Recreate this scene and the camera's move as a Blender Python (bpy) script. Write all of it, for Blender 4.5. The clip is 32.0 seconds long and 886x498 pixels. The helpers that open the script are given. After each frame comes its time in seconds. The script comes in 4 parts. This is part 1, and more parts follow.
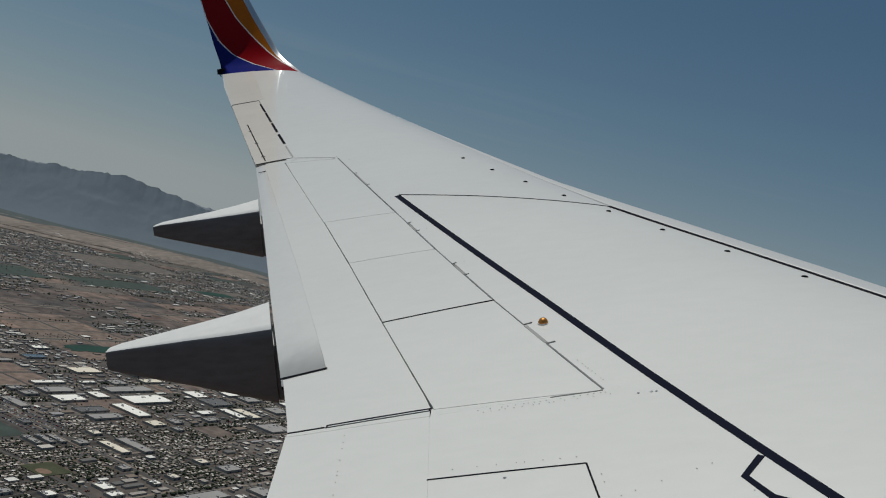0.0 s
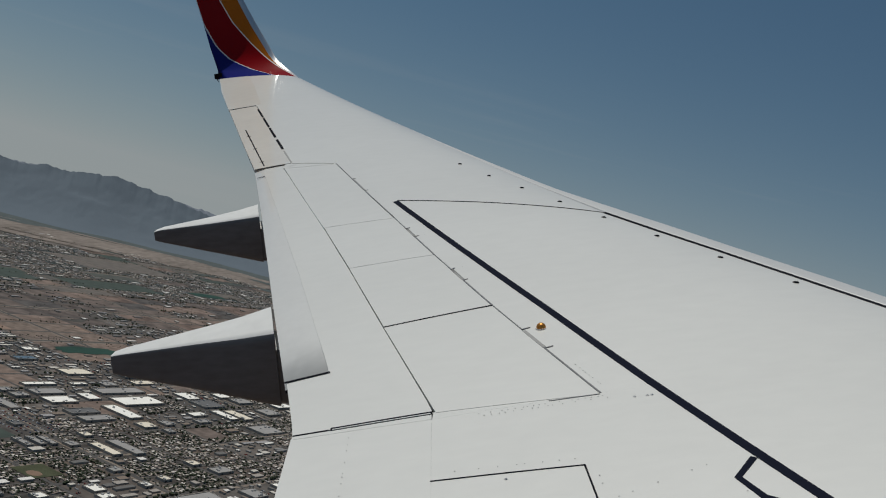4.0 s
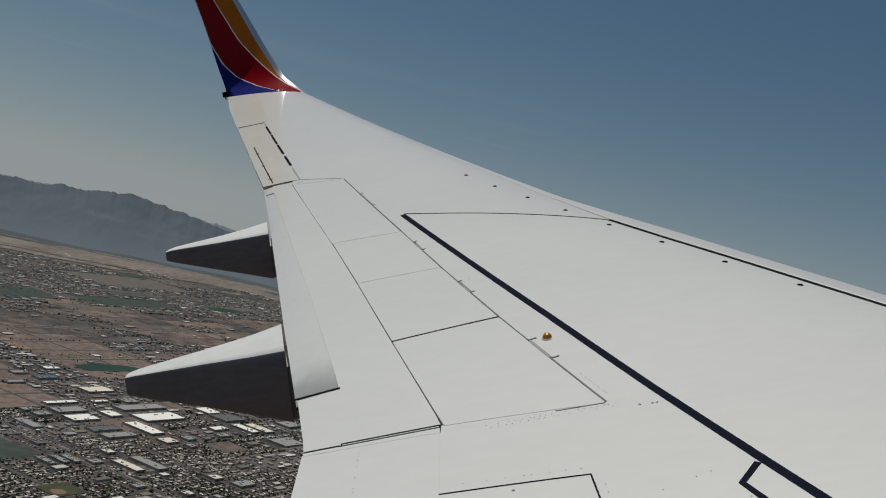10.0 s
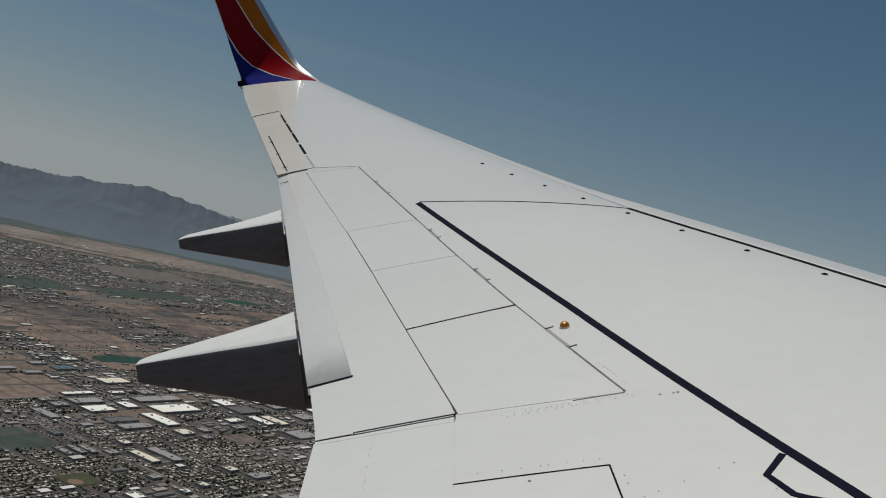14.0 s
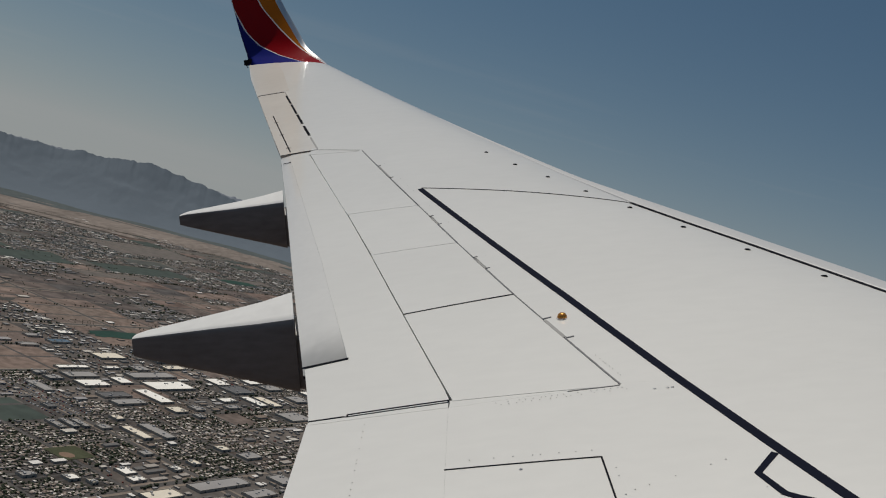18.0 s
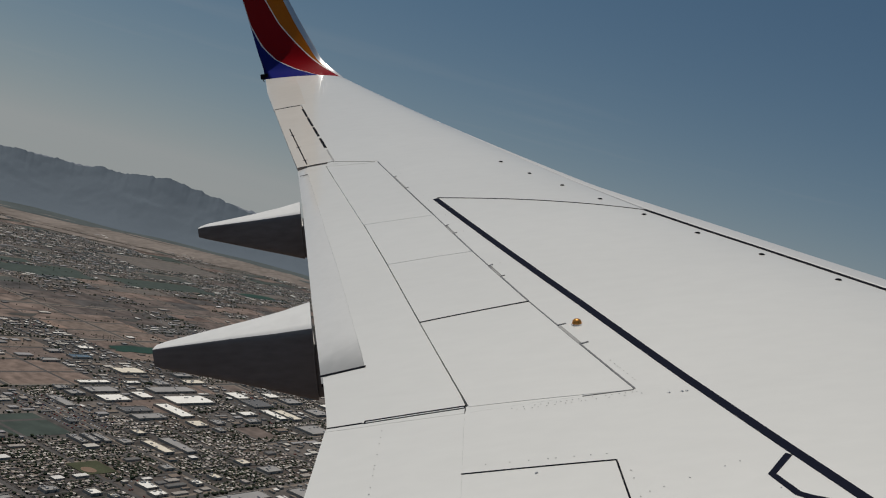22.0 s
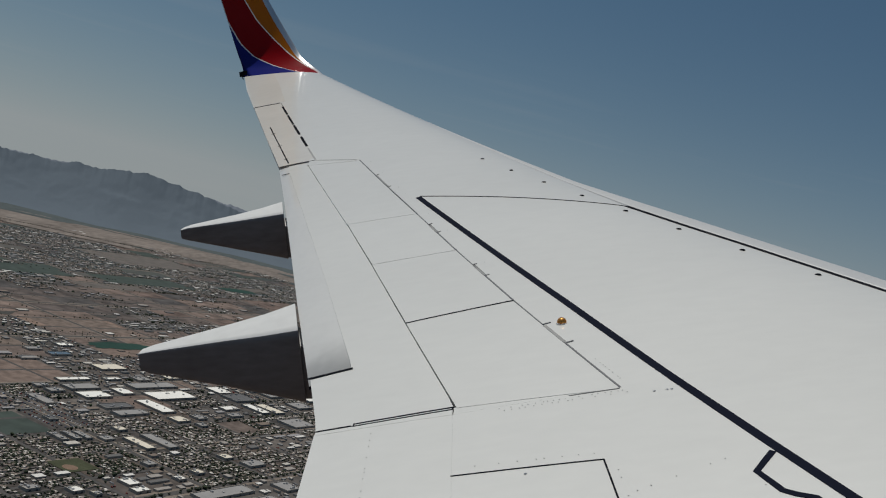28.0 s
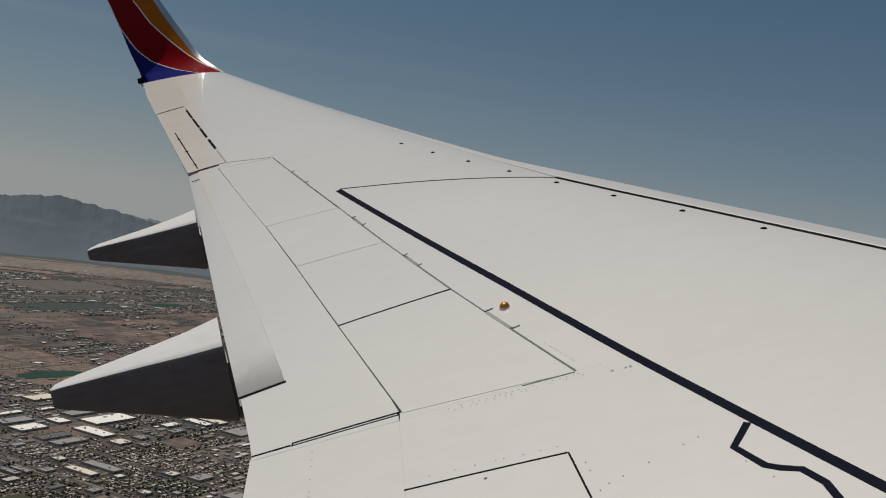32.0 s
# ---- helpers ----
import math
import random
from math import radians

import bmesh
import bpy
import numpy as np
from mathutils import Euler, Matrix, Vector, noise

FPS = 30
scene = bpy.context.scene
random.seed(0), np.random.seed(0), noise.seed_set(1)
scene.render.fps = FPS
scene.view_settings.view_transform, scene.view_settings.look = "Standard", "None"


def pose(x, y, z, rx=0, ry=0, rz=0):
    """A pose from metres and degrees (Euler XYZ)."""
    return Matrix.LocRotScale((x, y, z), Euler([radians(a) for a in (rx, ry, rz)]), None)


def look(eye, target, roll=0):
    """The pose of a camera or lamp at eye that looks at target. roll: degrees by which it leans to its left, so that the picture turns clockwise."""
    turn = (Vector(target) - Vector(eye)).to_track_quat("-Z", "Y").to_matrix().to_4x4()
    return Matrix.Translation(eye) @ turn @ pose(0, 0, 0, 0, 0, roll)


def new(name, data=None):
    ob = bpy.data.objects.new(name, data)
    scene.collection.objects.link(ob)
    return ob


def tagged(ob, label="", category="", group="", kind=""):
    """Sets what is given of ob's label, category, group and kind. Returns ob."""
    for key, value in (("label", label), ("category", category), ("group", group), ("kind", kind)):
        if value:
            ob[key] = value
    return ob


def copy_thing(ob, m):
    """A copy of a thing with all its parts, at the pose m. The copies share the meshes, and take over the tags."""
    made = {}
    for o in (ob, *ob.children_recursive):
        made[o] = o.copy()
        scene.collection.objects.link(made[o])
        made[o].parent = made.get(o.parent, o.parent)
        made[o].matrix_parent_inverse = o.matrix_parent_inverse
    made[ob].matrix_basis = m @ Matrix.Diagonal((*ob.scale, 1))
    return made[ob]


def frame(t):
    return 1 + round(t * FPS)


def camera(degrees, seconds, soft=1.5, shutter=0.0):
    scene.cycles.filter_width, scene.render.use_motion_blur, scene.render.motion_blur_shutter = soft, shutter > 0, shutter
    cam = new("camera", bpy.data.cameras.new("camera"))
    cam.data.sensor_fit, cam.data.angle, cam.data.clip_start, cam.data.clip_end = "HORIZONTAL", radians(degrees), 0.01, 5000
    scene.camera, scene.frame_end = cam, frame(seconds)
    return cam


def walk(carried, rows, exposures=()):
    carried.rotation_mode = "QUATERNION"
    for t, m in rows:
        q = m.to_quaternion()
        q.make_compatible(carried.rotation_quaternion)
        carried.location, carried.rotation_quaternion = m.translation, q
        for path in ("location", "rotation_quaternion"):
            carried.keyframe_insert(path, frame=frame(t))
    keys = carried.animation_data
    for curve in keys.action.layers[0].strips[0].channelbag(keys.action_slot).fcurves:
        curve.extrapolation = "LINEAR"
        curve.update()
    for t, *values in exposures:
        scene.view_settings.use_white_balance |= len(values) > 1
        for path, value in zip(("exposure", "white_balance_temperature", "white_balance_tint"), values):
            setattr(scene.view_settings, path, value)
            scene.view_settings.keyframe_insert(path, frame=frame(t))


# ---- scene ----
# the aircraft's own axes: x outboard along the left wing, y aft, z up; ALOFT sets it banked above the plain
ALTITUDE = 330.0
ALOFT = Matrix.Translation((0, 0, ALTITUDE)) @ Matrix(((0.98656, 0.05346, -0.1544), (0.0, 0.94496, 0.32718), (0.1634, -0.32278, 0.93226))).to_4x4()
cam = camera(48.3, 32.0, soft=1.1)
PATH = [
    (0.0, (1.716, -0.351, 2.394), (11.552, -0.112, 0.603), -4.20),
    (0.5, (1.758, -0.362, 2.383), (11.594, -0.141, 0.597), -4.44),
    (1.0, (1.769, -0.362, 2.385), (11.607, -0.169, 0.604), -4.92),
    (1.5, (1.790, -0.359, 2.396), (11.628, -0.198, 0.609), -5.45),
    (2.0, (1.793, -0.399, 2.427), (11.627, -0.197, 0.626), -6.39),
    (2.5, (1.756, -0.400, 2.437), (11.593, -0.214, 0.653), -6.49),
    (3.0, (1.702, -0.359, 2.452), (11.541, -0.229, 0.672), -5.86),
    (3.5, (1.610, -0.303, 2.444), (11.452, -0.195, 0.676), -4.19),
    (5.5, (1.575, -0.359, 2.469), (11.413, -0.003, 0.710), -5.05),
    (6.0, (1.557, -0.393, 2.446), (11.406, 0.034, 0.768), -5.67),
    (6.5, (1.503, -0.379, 2.458), (11.359, 0.040, 0.817), -5.77),
    (7.0, (1.469, -0.356, 2.439), (11.334, 0.035, 0.848), -5.39),
    (7.5, (1.478, -0.369, 2.446), (11.343, 0.019, 0.858), -5.82),
    (8.0, (1.494, -0.360, 2.483), (11.353, -0.008, 0.847), -6.02),
    (8.5, (1.534, -0.396, 2.475), (11.392, -0.017, 0.835), -6.44),
    (9.0, (1.543, -0.397, 2.474), (11.400, -0.033, 0.827), -6.37),
    (9.5, (1.486, -0.360, 2.483), (11.342, -0.062, 0.818), -5.55),
    (10.0, (1.527, -0.377, 2.500), (11.377, -0.071, 0.802), -6.00),
    (10.5, (1.560, -0.376, 2.477), (11.417, -0.099, 0.816), -5.99),
    (11.0, (1.577, -0.370, 2.445), (11.437, -0.088, 0.802), -5.55),
    (11.5, (1.529, -0.371, 2.423), (11.394, -0.067, 0.813), -5.36),
    (12.0, (1.490, -0.378, 2.442), (11.350, -0.036, 0.806), -5.53),
    (12.5, (1.512, -0.372, 2.457), (11.359, 0.011, 0.758), -5.33),
    (13.0, (1.571, -0.382, 2.439), (11.415, 0.066, 0.735), -5.46),
    (13.5, (1.599, -0.377, 2.426), (11.445, 0.095, 0.743), -5.73),
    (14.0, (1.640, -0.369, 2.433), (11.476, 0.100, 0.691), -5.86),
    (14.5, (1.680, -0.387, 2.447), (11.493, 0.114, 0.591), -6.05),
    (16.5, (1.691, -0.371, 2.390), (11.498, 0.142, 0.503), -3.42),
    (17.0, (1.654, -0.364, 2.411), (11.463, 0.123, 0.526), -3.50),
    (17.5, (1.626, -0.361, 2.420), (11.438, 0.111, 0.550), -3.55),
    (18.0, (1.646, -0.362, 2.416), (11.461, 0.110, 0.563), -3.53),
    (18.5, (1.653, -0.377, 2.391), (11.490, 0.114, 0.658), -3.67),
    (19.0, (1.618, -0.376, 2.400), (11.460, 0.111, 0.700), -3.96),
    (19.5, (1.598, -0.373, 2.410), (11.437, 0.122, 0.692), -3.79),
    (20.0, (1.577, -0.378, 2.405), (11.412, 0.161, 0.676), -3.55),
    (20.5, (1.599, -0.377, 2.397), (11.418, 0.212, 0.592), -3.51),
    (21.0, (1.560, -0.358, 2.406), (11.381, 0.215, 0.608), -3.39),
    (21.5, (1.550, -0.381, 2.400), (11.375, 0.230, 0.639), -3.83),
    (22.0, (1.577, -0.381, 2.407), (11.406, 0.263, 0.680), -4.38),
    (22.5, (1.627, -0.379, 2.414), (11.451, 0.257, 0.662), -4.42),
    (23.0, (1.662, -0.367, 2.395), (11.496, 0.217, 0.677), -4.32),
    (23.5, (1.686, -0.381, 2.433), (11.514, 0.192, 0.681), -4.77),
    (24.0, (1.690, -0.389, 2.466), (11.516, 0.179, 0.695), -5.12),
    (24.5, (1.695, -0.355, 2.419), (11.524, 0.175, 0.654), -4.76),
    (25.0, (1.711, -0.363, 2.392), (11.530, 0.180, 0.577), -4.39),
    (25.5, (1.738, -0.348, 2.392), (11.549, 0.180, 0.532), -3.83),
    (27.5, (1.661, -0.353, 2.462), (11.486, 0.069, 0.650), -5.58),
    (28.0, (1.550, -0.358, 2.478), (11.370, 0.092, 0.646), -5.01),
    (28.5, (1.551, -0.362, 2.389), (11.392, 0.086, 0.669), -3.90),
    (29.0, (1.613, -0.360, 2.390), (11.461, 0.054, 0.703), -4.46),
    (29.5, (1.684, -0.374, 2.397), (11.534, 0.004, 0.711), -5.94),
    (30.0, (1.750, -0.387, 2.421), (11.596, -0.051, 0.707), -7.82),
    (30.5, (1.743, -0.381, 2.459), (11.571, -0.087, 0.637), -9.48),
    (31.0, (1.710, -0.335, 2.575), (11.496, -0.082, 0.540), -10.19),
    (31.5, (1.757, -0.312, 2.513), (11.537, -0.113, 0.443), -10.03),
    (32.0, (1.970, -0.343, 2.406), (11.756, -0.599, 0.365), -10.18),
]
walk(cam, [(t, ALOFT @ look(eye, target, roll)) for t, eye, target, roll in PATH], [(0.0, -0.58, 6380, 8), (3.5, -0.58, 6420, 9), (9.0, -0.58, 6540, 10), (14.5, -0.58, 6500, 9), (17.0, -0.58, 6680, 12), (20.0, -0.58, 6700, 12), (25.0, -0.60, 6480, 11), (28.0, -0.60, 6430, 10), (30.0, -0.58, 6640, 11), (32.0, -0.57, 6850, 13)])

# ---- daylight ----
SUN_AZ, SUN_EL = radians(63), radians(72.2)
world = bpy.data.worlds.new("sky")
scene.world = world
world.use_nodes = True
wn, wl = world.node_tree.nodes, world.node_tree.links
sky = wn.new("ShaderNodeTexSky")
sky.sky_type, sky.sun_disc = "NISHITA", False
sky.sun_elevation, sky.sun_rotation = SUN_EL, math.pi / 2 - SUN_AZ
sky.altitude, sky.air_density, sky.dust_density, sky.ozone_density = 700, 1.0, 1.6, 1.2
coord, split, low, join = (wn.new("ShaderNode" + n) for n in ("TexCoord", "SeparateXYZ", "Math", "CombineXYZ"))
low.operation = "MULTIPLY_ADD"
low.inputs[1].default_value, low.inputs[2].default_value = 0.9, 0.07
wl.new(coord.outputs["Generated"], split.inputs[0])
wl.new(split.outputs[2], low.inputs[0])
wl.new(split.outputs[0], join.inputs[0]), wl.new(split.outputs[1], join.inputs[1]), wl.new(low.outputs[0], join.inputs[2])
wl.new(join.outputs[0], sky.inputs[0])
tint = wn.new("ShaderNodeVectorMath")
tint.operation = "MULTIPLY"
tint.inputs[1].default_value = (0.845, 1.15, 1.18)
wl.new(sky.outputs[0], tint.inputs[0])
# summer haze thickening towards the horizon
over, fall, veil = wn.new("ShaderNodeMath"), wn.new("ShaderNodeMath"), wn.new("ShaderNodeMix")
over.operation, fall.operation, veil.data_type = "MULTIPLY", "POWER", "RGBA"
above = wn.new("ShaderNodeMath")
above.operation = "MAXIMUM"
above.inputs[1].default_value = 0.0
wl.new(split.outputs[2], above.inputs[0])
over.inputs[1].default_value = -12.5
wl.new(above.outputs[0], over.inputs[0])
fall.inputs[0].default_value = 2.718
wl.new(over.outputs[0], fall.inputs[1])
thin = wn.new("ShaderNodeMath")
thin.operation = "MULTIPLY"
thin.inputs[1].default_value = 0.9
wl.new(fall.outputs[0], thin.inputs[0])
wl.new(thin.outputs[0], veil.inputs["Factor"])
wl.new(tint.outputs[0], veil.inputs["A"])
veil.inputs["B"].default_value = (8.3, 8.9, 9.0, 1)
# faint long streaks of cirrus low over the horizon
long_way, wisp, shape, low_band, amount, streak = (wn.new("ShaderNode" + k) for k in ("VectorMath", "TexNoise", "MapRange", "MapRange", "Math", "Mix"))
long_way.operation, amount.operation, streak.data_type, low_band.interpolation_type = "MULTIPLY", "MULTIPLY", "RGBA", "SMOOTHSTEP"
long_way.inputs[1].default_value = (1.6, 1.6, 34.0)
wl.new(coord.outputs["Generated"], long_way.inputs[0]), wl.new(long_way.outputs[0], wisp.inputs[0])
wisp.inputs["Scale"].default_value, wisp.inputs["Detail"].default_value = 1.7, 4.0
shape.inputs[1].default_value, shape.inputs[2].default_value, shape.inputs[4].default_value = 0.56, 0.80, 0.12
wl.new(wisp.outputs[0], shape.inputs[0])
low_band.inputs[1].default_value, low_band.inputs[2].default_value, low_band.inputs[3].default_value, low_band.inputs[4].default_value = 0.09, 0.20, 1.0, 0.0
wl.new(above.outputs[0], low_band.inputs[0])
wl.new(shape.outputs[0], amount.inputs[0]), wl.new(low_band.outputs[0], amount.inputs[1])
wl.new(amount.outputs[0], streak.inputs["Factor"]), wl.new(veil.outputs["Result"], streak.inputs["A"])
streak.inputs["B"].default_value = (10.5, 10.2, 9.9, 1)
wl.new(streak.outputs["Result"], wn["Background"].inputs[0])
wn["Background"].inputs[1].default_value = 0.052
sun = new("sun", bpy.data.lights.new("sun", "SUN"))
sun.data.energy, sun.data.angle, sun.data.color = 4.0, radians(0.53), (1.0, 0.95, 0.87)
sun.matrix_world = look((0, 0, 900), (-math.cos(SUN_EL) * math.cos(SUN_AZ), -math.cos(SUN_EL) * math.sin(SUN_AZ), 900 - math.sin(SUN_EL)))


# ---- materials ----
def material(name, colour, rough=0.6, metal=0.0, vary=0.15, scale=3.0, fine=40.0, bump=0.1, stretch=(1, 1, 1), coat=0.0, island=0.0, per_object=0.0, gloss=0.5):
    m = bpy.data.materials.new(name)
    m.use_nodes = True
    n, l = m.node_tree.nodes, m.node_tree.links
    b = n["Principled BSDF"]
    b.inputs["Roughness"].default_value, b.inputs["Metallic"].default_value = rough, metal
    b.inputs["Coat Weight"].default_value, b.inputs["Coat Roughness"].default_value = coat, 0.04
    b.inputs["Specular IOR Level"].default_value = gloss
    tc, mp = n.new("ShaderNodeTexCoord"), n.new("ShaderNodeMapping")
    mp.inputs["Scale"].default_value = stretch
    l.new(tc.outputs["Object"], mp.inputs[0])
    big, small = n.new("ShaderNodeTexNoise"), n.new("ShaderNodeTexNoise")
    big.inputs["Scale"].default_value, small.inputs["Scale"].default_value = scale, fine
    big.inputs["Detail"].default_value = small.inputs["Detail"].default_value = 5
    l.new(mp.outputs[0], big.inputs[0]), l.new(mp.outputs[0], small.inputs[0])
    add = n.new("ShaderNodeMath")
    add.operation = "ADD"
    l.new(big.outputs[0], add.inputs[0]), l.new(small.outputs[0], add.inputs[1])
    last = add
    for amount, node, out in ((island, "ShaderNodeNewGeometry", "Random Per Island"), (per_object, "ShaderNodeObjectInfo", "Random")):
        if amount:
            src, mul = n.new(node), n.new("ShaderNodeMath")
            mul.operation = "MULTIPLY_ADD"
            mul.inputs[1].default_value = amount
            l.new(src.outputs[out], mul.inputs[0]), l.new(last.outputs[0], mul.inputs[2])
            last = mul
    top = 1.0 + island + per_object
    ramp = n.new("ShaderNodeMapRange")
    ramp.inputs[1].default_value, ramp.inputs[2].default_value = 0.6, top + 0.4
    l.new(last.outputs[0], ramp.inputs[0])
    mix = n.new("ShaderNodeMix")
    mix.data_type = "RGBA"
    mix.inputs["A"].default_value = (*[c * (1 - vary) for c in colour], 1)
    mix.inputs["B"].default_value = (*[min(1, c * (1 + vary)) for c in colour], 1)
    l.new(ramp.outputs[0], mix.inputs["Factor"])
    l.new(mix.outputs["Result"], b.inputs["Base Color"])
    if bump:
        bp = n.new("ShaderNodeBump")
        bp.inputs["Strength"].default_value, bp.inputs["Distance"].default_value = bump, 0.01
        l.new(small.outputs[0], bp.inputs["Height"])
        l.new(bp.outputs[0], b.inputs["Normal"])
    return m


M_WHITE = material("white_paint", (0.712, 0.708, 0.67), 0.36, vary=0.035, scale=0.9, fine=14, bump=0.0, stretch=(1, 0.35, 1), coat=0.7)
# warm white; on the wing tip it paints in the winglet's reflection
M_WARM = material("warm_white_paint", (0.69, 0.662, 0.605), 0.36, vary=0.05, scale=2.2, fine=16, bump=0.0, stretch=(1, 0.4, 1), coat=0.7)
M_SEGMENT = material("graded_white_paint", (0.68, 0.675, 0.645), 0.36, vary=0.04, scale=2.2, fine=16, bump=0.0, coat=0.7)
# graded to dark grey towards the inboard end, the edge wavered by noise
sn, sl = M_SEGMENT.node_tree.nodes, M_SEGMENT.node_tree.links
end_tone, place, axis, reach = sn.new("ShaderNodeMix"), sn.new("ShaderNodeTexCoord"), sn.new("ShaderNodeSeparateXYZ"), sn.new("ShaderNodeMapRange")
end_tone.data_type, reach.interpolation_type = "RGBA", "SMOOTHSTEP"
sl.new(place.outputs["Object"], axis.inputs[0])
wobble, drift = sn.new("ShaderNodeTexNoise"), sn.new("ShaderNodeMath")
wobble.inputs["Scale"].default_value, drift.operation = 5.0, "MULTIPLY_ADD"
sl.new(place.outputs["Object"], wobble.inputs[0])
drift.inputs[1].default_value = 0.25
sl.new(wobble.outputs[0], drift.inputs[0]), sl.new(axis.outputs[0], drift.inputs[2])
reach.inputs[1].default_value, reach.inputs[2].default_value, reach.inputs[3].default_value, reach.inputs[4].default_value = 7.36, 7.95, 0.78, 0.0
sl.new(drift.outputs[0], reach.inputs[0]), sl.new(reach.outputs[0], end_tone.inputs["Factor"])
end_tone.inputs["B"].default_value = (0.22, 0.215, 0.20, 1)
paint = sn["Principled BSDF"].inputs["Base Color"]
sl.new(paint.links[0].from_socket, end_tone.inputs["A"])
sl.new(end_tone.outputs["Result"], paint)
# on the fairing sides this grey paints in shade and mottled ground reflection
M_SHADE = material("shaded_grey_paint", (0.142, 0.142, 0.146), 0.42, vary=0.28, scale=2.6, fine=16, bump=0.0, stretch=(1, 0.45, 1.6), coat=0.15)
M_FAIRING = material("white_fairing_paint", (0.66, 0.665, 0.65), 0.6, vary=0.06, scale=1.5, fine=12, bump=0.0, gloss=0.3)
# bays coloured dark so the open panel gaps above read as shade
M_BAY = material("dark_bay", (0.035, 0.037, 0.045), 0.6, vary=0.2, gloss=0.06)
# near-black; strips along open gaps use it to paint in their shade
M_NEAR_BLACK = material("near_black_matte", (0.013, 0.014, 0.018), 0.8, vary=0.2, gloss=0.02)
M_STRIPE = material("charcoal_stripe", (0.009, 0.011, 0.021), 0.8, vary=0.15, gloss=0.04)
M_RIVET = material("flush_rivet_paint", (0.29, 0.29, 0.28), 0.6, vary=0.2, bump=0)
M_STEEL = material("bare_metal", (0.55, 0.55, 0.55), 0.28, metal=1.0, vary=0.1)
M_BRASS = material("brass", (0.55, 0.24, 0.05), 0.35, metal=0.6, vary=0.15)
M_BLUE = material("blue_paint", (0.010, 0.015, 0.15), 0.24, vary=0.08, scale=1, bump=0, gloss=0.12)
M_RED = material("red_paint", (0.22, 0.002, 0.004), 0.24, vary=0.08, scale=1, bump=0, gloss=0.12)
M_GOLD = material("orange_paint", (0.43, 0.13, 0.008), 0.24, vary=0.08, scale=1, bump=0, gloss=0.12)
M_PIN = material("white_pinstripe", (0.75, 0.73, 0.7), 0.25, vary=0.03, bump=0, coat=0.5)
M_SLAT = material("pale_metal_slat", (0.53, 0.535, 0.53), 0.5, metal=0.1, vary=0.05, scale=1.5, bump=0)
M_EDGE = material("polished_leading_edge", (0.55, 0.57, 0.59), 0.3, metal=0.8, vary=0.08, bump=0)


# ---- building helpers ----
def bare(name, verts, faces, mats, parent=None, label="", smooth=False, slots=None):
    me = bpy.data.meshes.new(name)
    me.from_pydata([tuple(v) for v in verts], [], faces)
    for m in mats if isinstance(mats, (list, tuple)) else [mats]:
        me.materials.append(m)
    if slots is not None:
        me.polygons.foreach_set("material_index", slots)
    if smooth:
        me.polygons.foreach_set("use_smooth", [True] * len(me.polygons))
    me.update()
    ob = new(name, me)
    if parent:
        ob.parent = parent
    if label:
        tagged(ob, label)
    return ob


# ---- the wing's surface ----
def line(pts, x):
    if x <= pts[0][0]:
        return pts[0][1]
    for (a, b), (c, d) in zip(pts, pts[1:]):
        if x <= c:
            return b + (d - b) * (x - a) / max(c - a, 1e-6)
    return pts[-1][1]


def straight(x):
    return -3.825 + 0.5402 * (x - 5.9)


def lead(x):
    return straight(x) - line([(2, 0.35), (8, 0.20), (9.3, 0.12), (10.6, 0.0)], x)


TRAIL = [(1.0, 0.66), (6.57, 0.63), (12.1, 1.812), (18.0, 3.532)]


def trail(x):
    return line(TRAIL, x)


def spine(x):
    return (x - 1.9) * 0.1049 + 1.013 * ((x - 1.9) / 15.1) ** 2


def profile(u):
    u = min(max(u, 0.0), 1.0)
    return 0.55 * (0.2969 * math.sqrt(u) - 0.126 * u - 0.3516 * u * u + 0.2843 * u ** 3 - 0.1036 * u ** 4)


def upper(x, y):
    c = trail(x) - lead(x)
    return spine(x) + c * profile((y - lead(x)) / c)


def sample(pts, k):
    """k points evenly by arc length along a polyline in plan."""
    ds = [0]
    for a, b in zip(pts, pts[1:]):
        ds.append(ds[-1] + math.hypot(b[0] - a[0], b[1] - a[1]))
    out = []
    for i in range(k):
        s = ds[-1] * i / (k - 1)
        j = max(n for n in range(len(ds) - 1) if ds[n] <= s + 1e-9)
        f = (s - ds[j]) / max(ds[j + 1] - ds[j], 1e-9)
        out.append((pts[j][0] + (pts[j + 1][0] - pts[j][0]) * f, pts[j][1] + (pts[j + 1][1] - pts[j][1]) * f))
    return out


def plate(name, rows, mats, parent, label="", lift=0.0, thick=0.03, rise=0.0, drop=None):
    """A closed plate on the wing's upper surface through rows of plan points (one row per span station, fore to aft)."""
    nu, nv = len(rows), len(rows[0])
    top = []
    for r in rows:
        for j, (x, y) in enumerate(r):
            f = j / (nv - 1)
            top.append((x, y, upper(x, y) + lift + rise * f - (drop(x, f) if drop else 0)))
    verts = top + [(x, y, z - thick) for x, y, z in top]
    n = nu * nv
    faces = []
    for i in range(nu - 1):
        for j in range(nv - 1):
            a = i * nv + j
            q = (a, a + 1, a + nv + 1, a + nv)
            faces.append(q[::-1])
            faces.append(tuple(n + k for k in q))
    ring = [j for j in range(nv)] + [i * nv + nv - 1 for i in range(1, nu)] + [(nu - 1) * nv + j for j in range(nv - 2, -1, -1)] + [i * nv for i in range(nu - 2, 0, -1)]
    for a, b in zip(ring, ring[1:] + ring[:1]):
        faces.append((a, b, n + b, n + a)[::-1])
    ob = bare(name, verts, faces, mats, parent, label)
    shade_flat_rim(ob)
    return ob


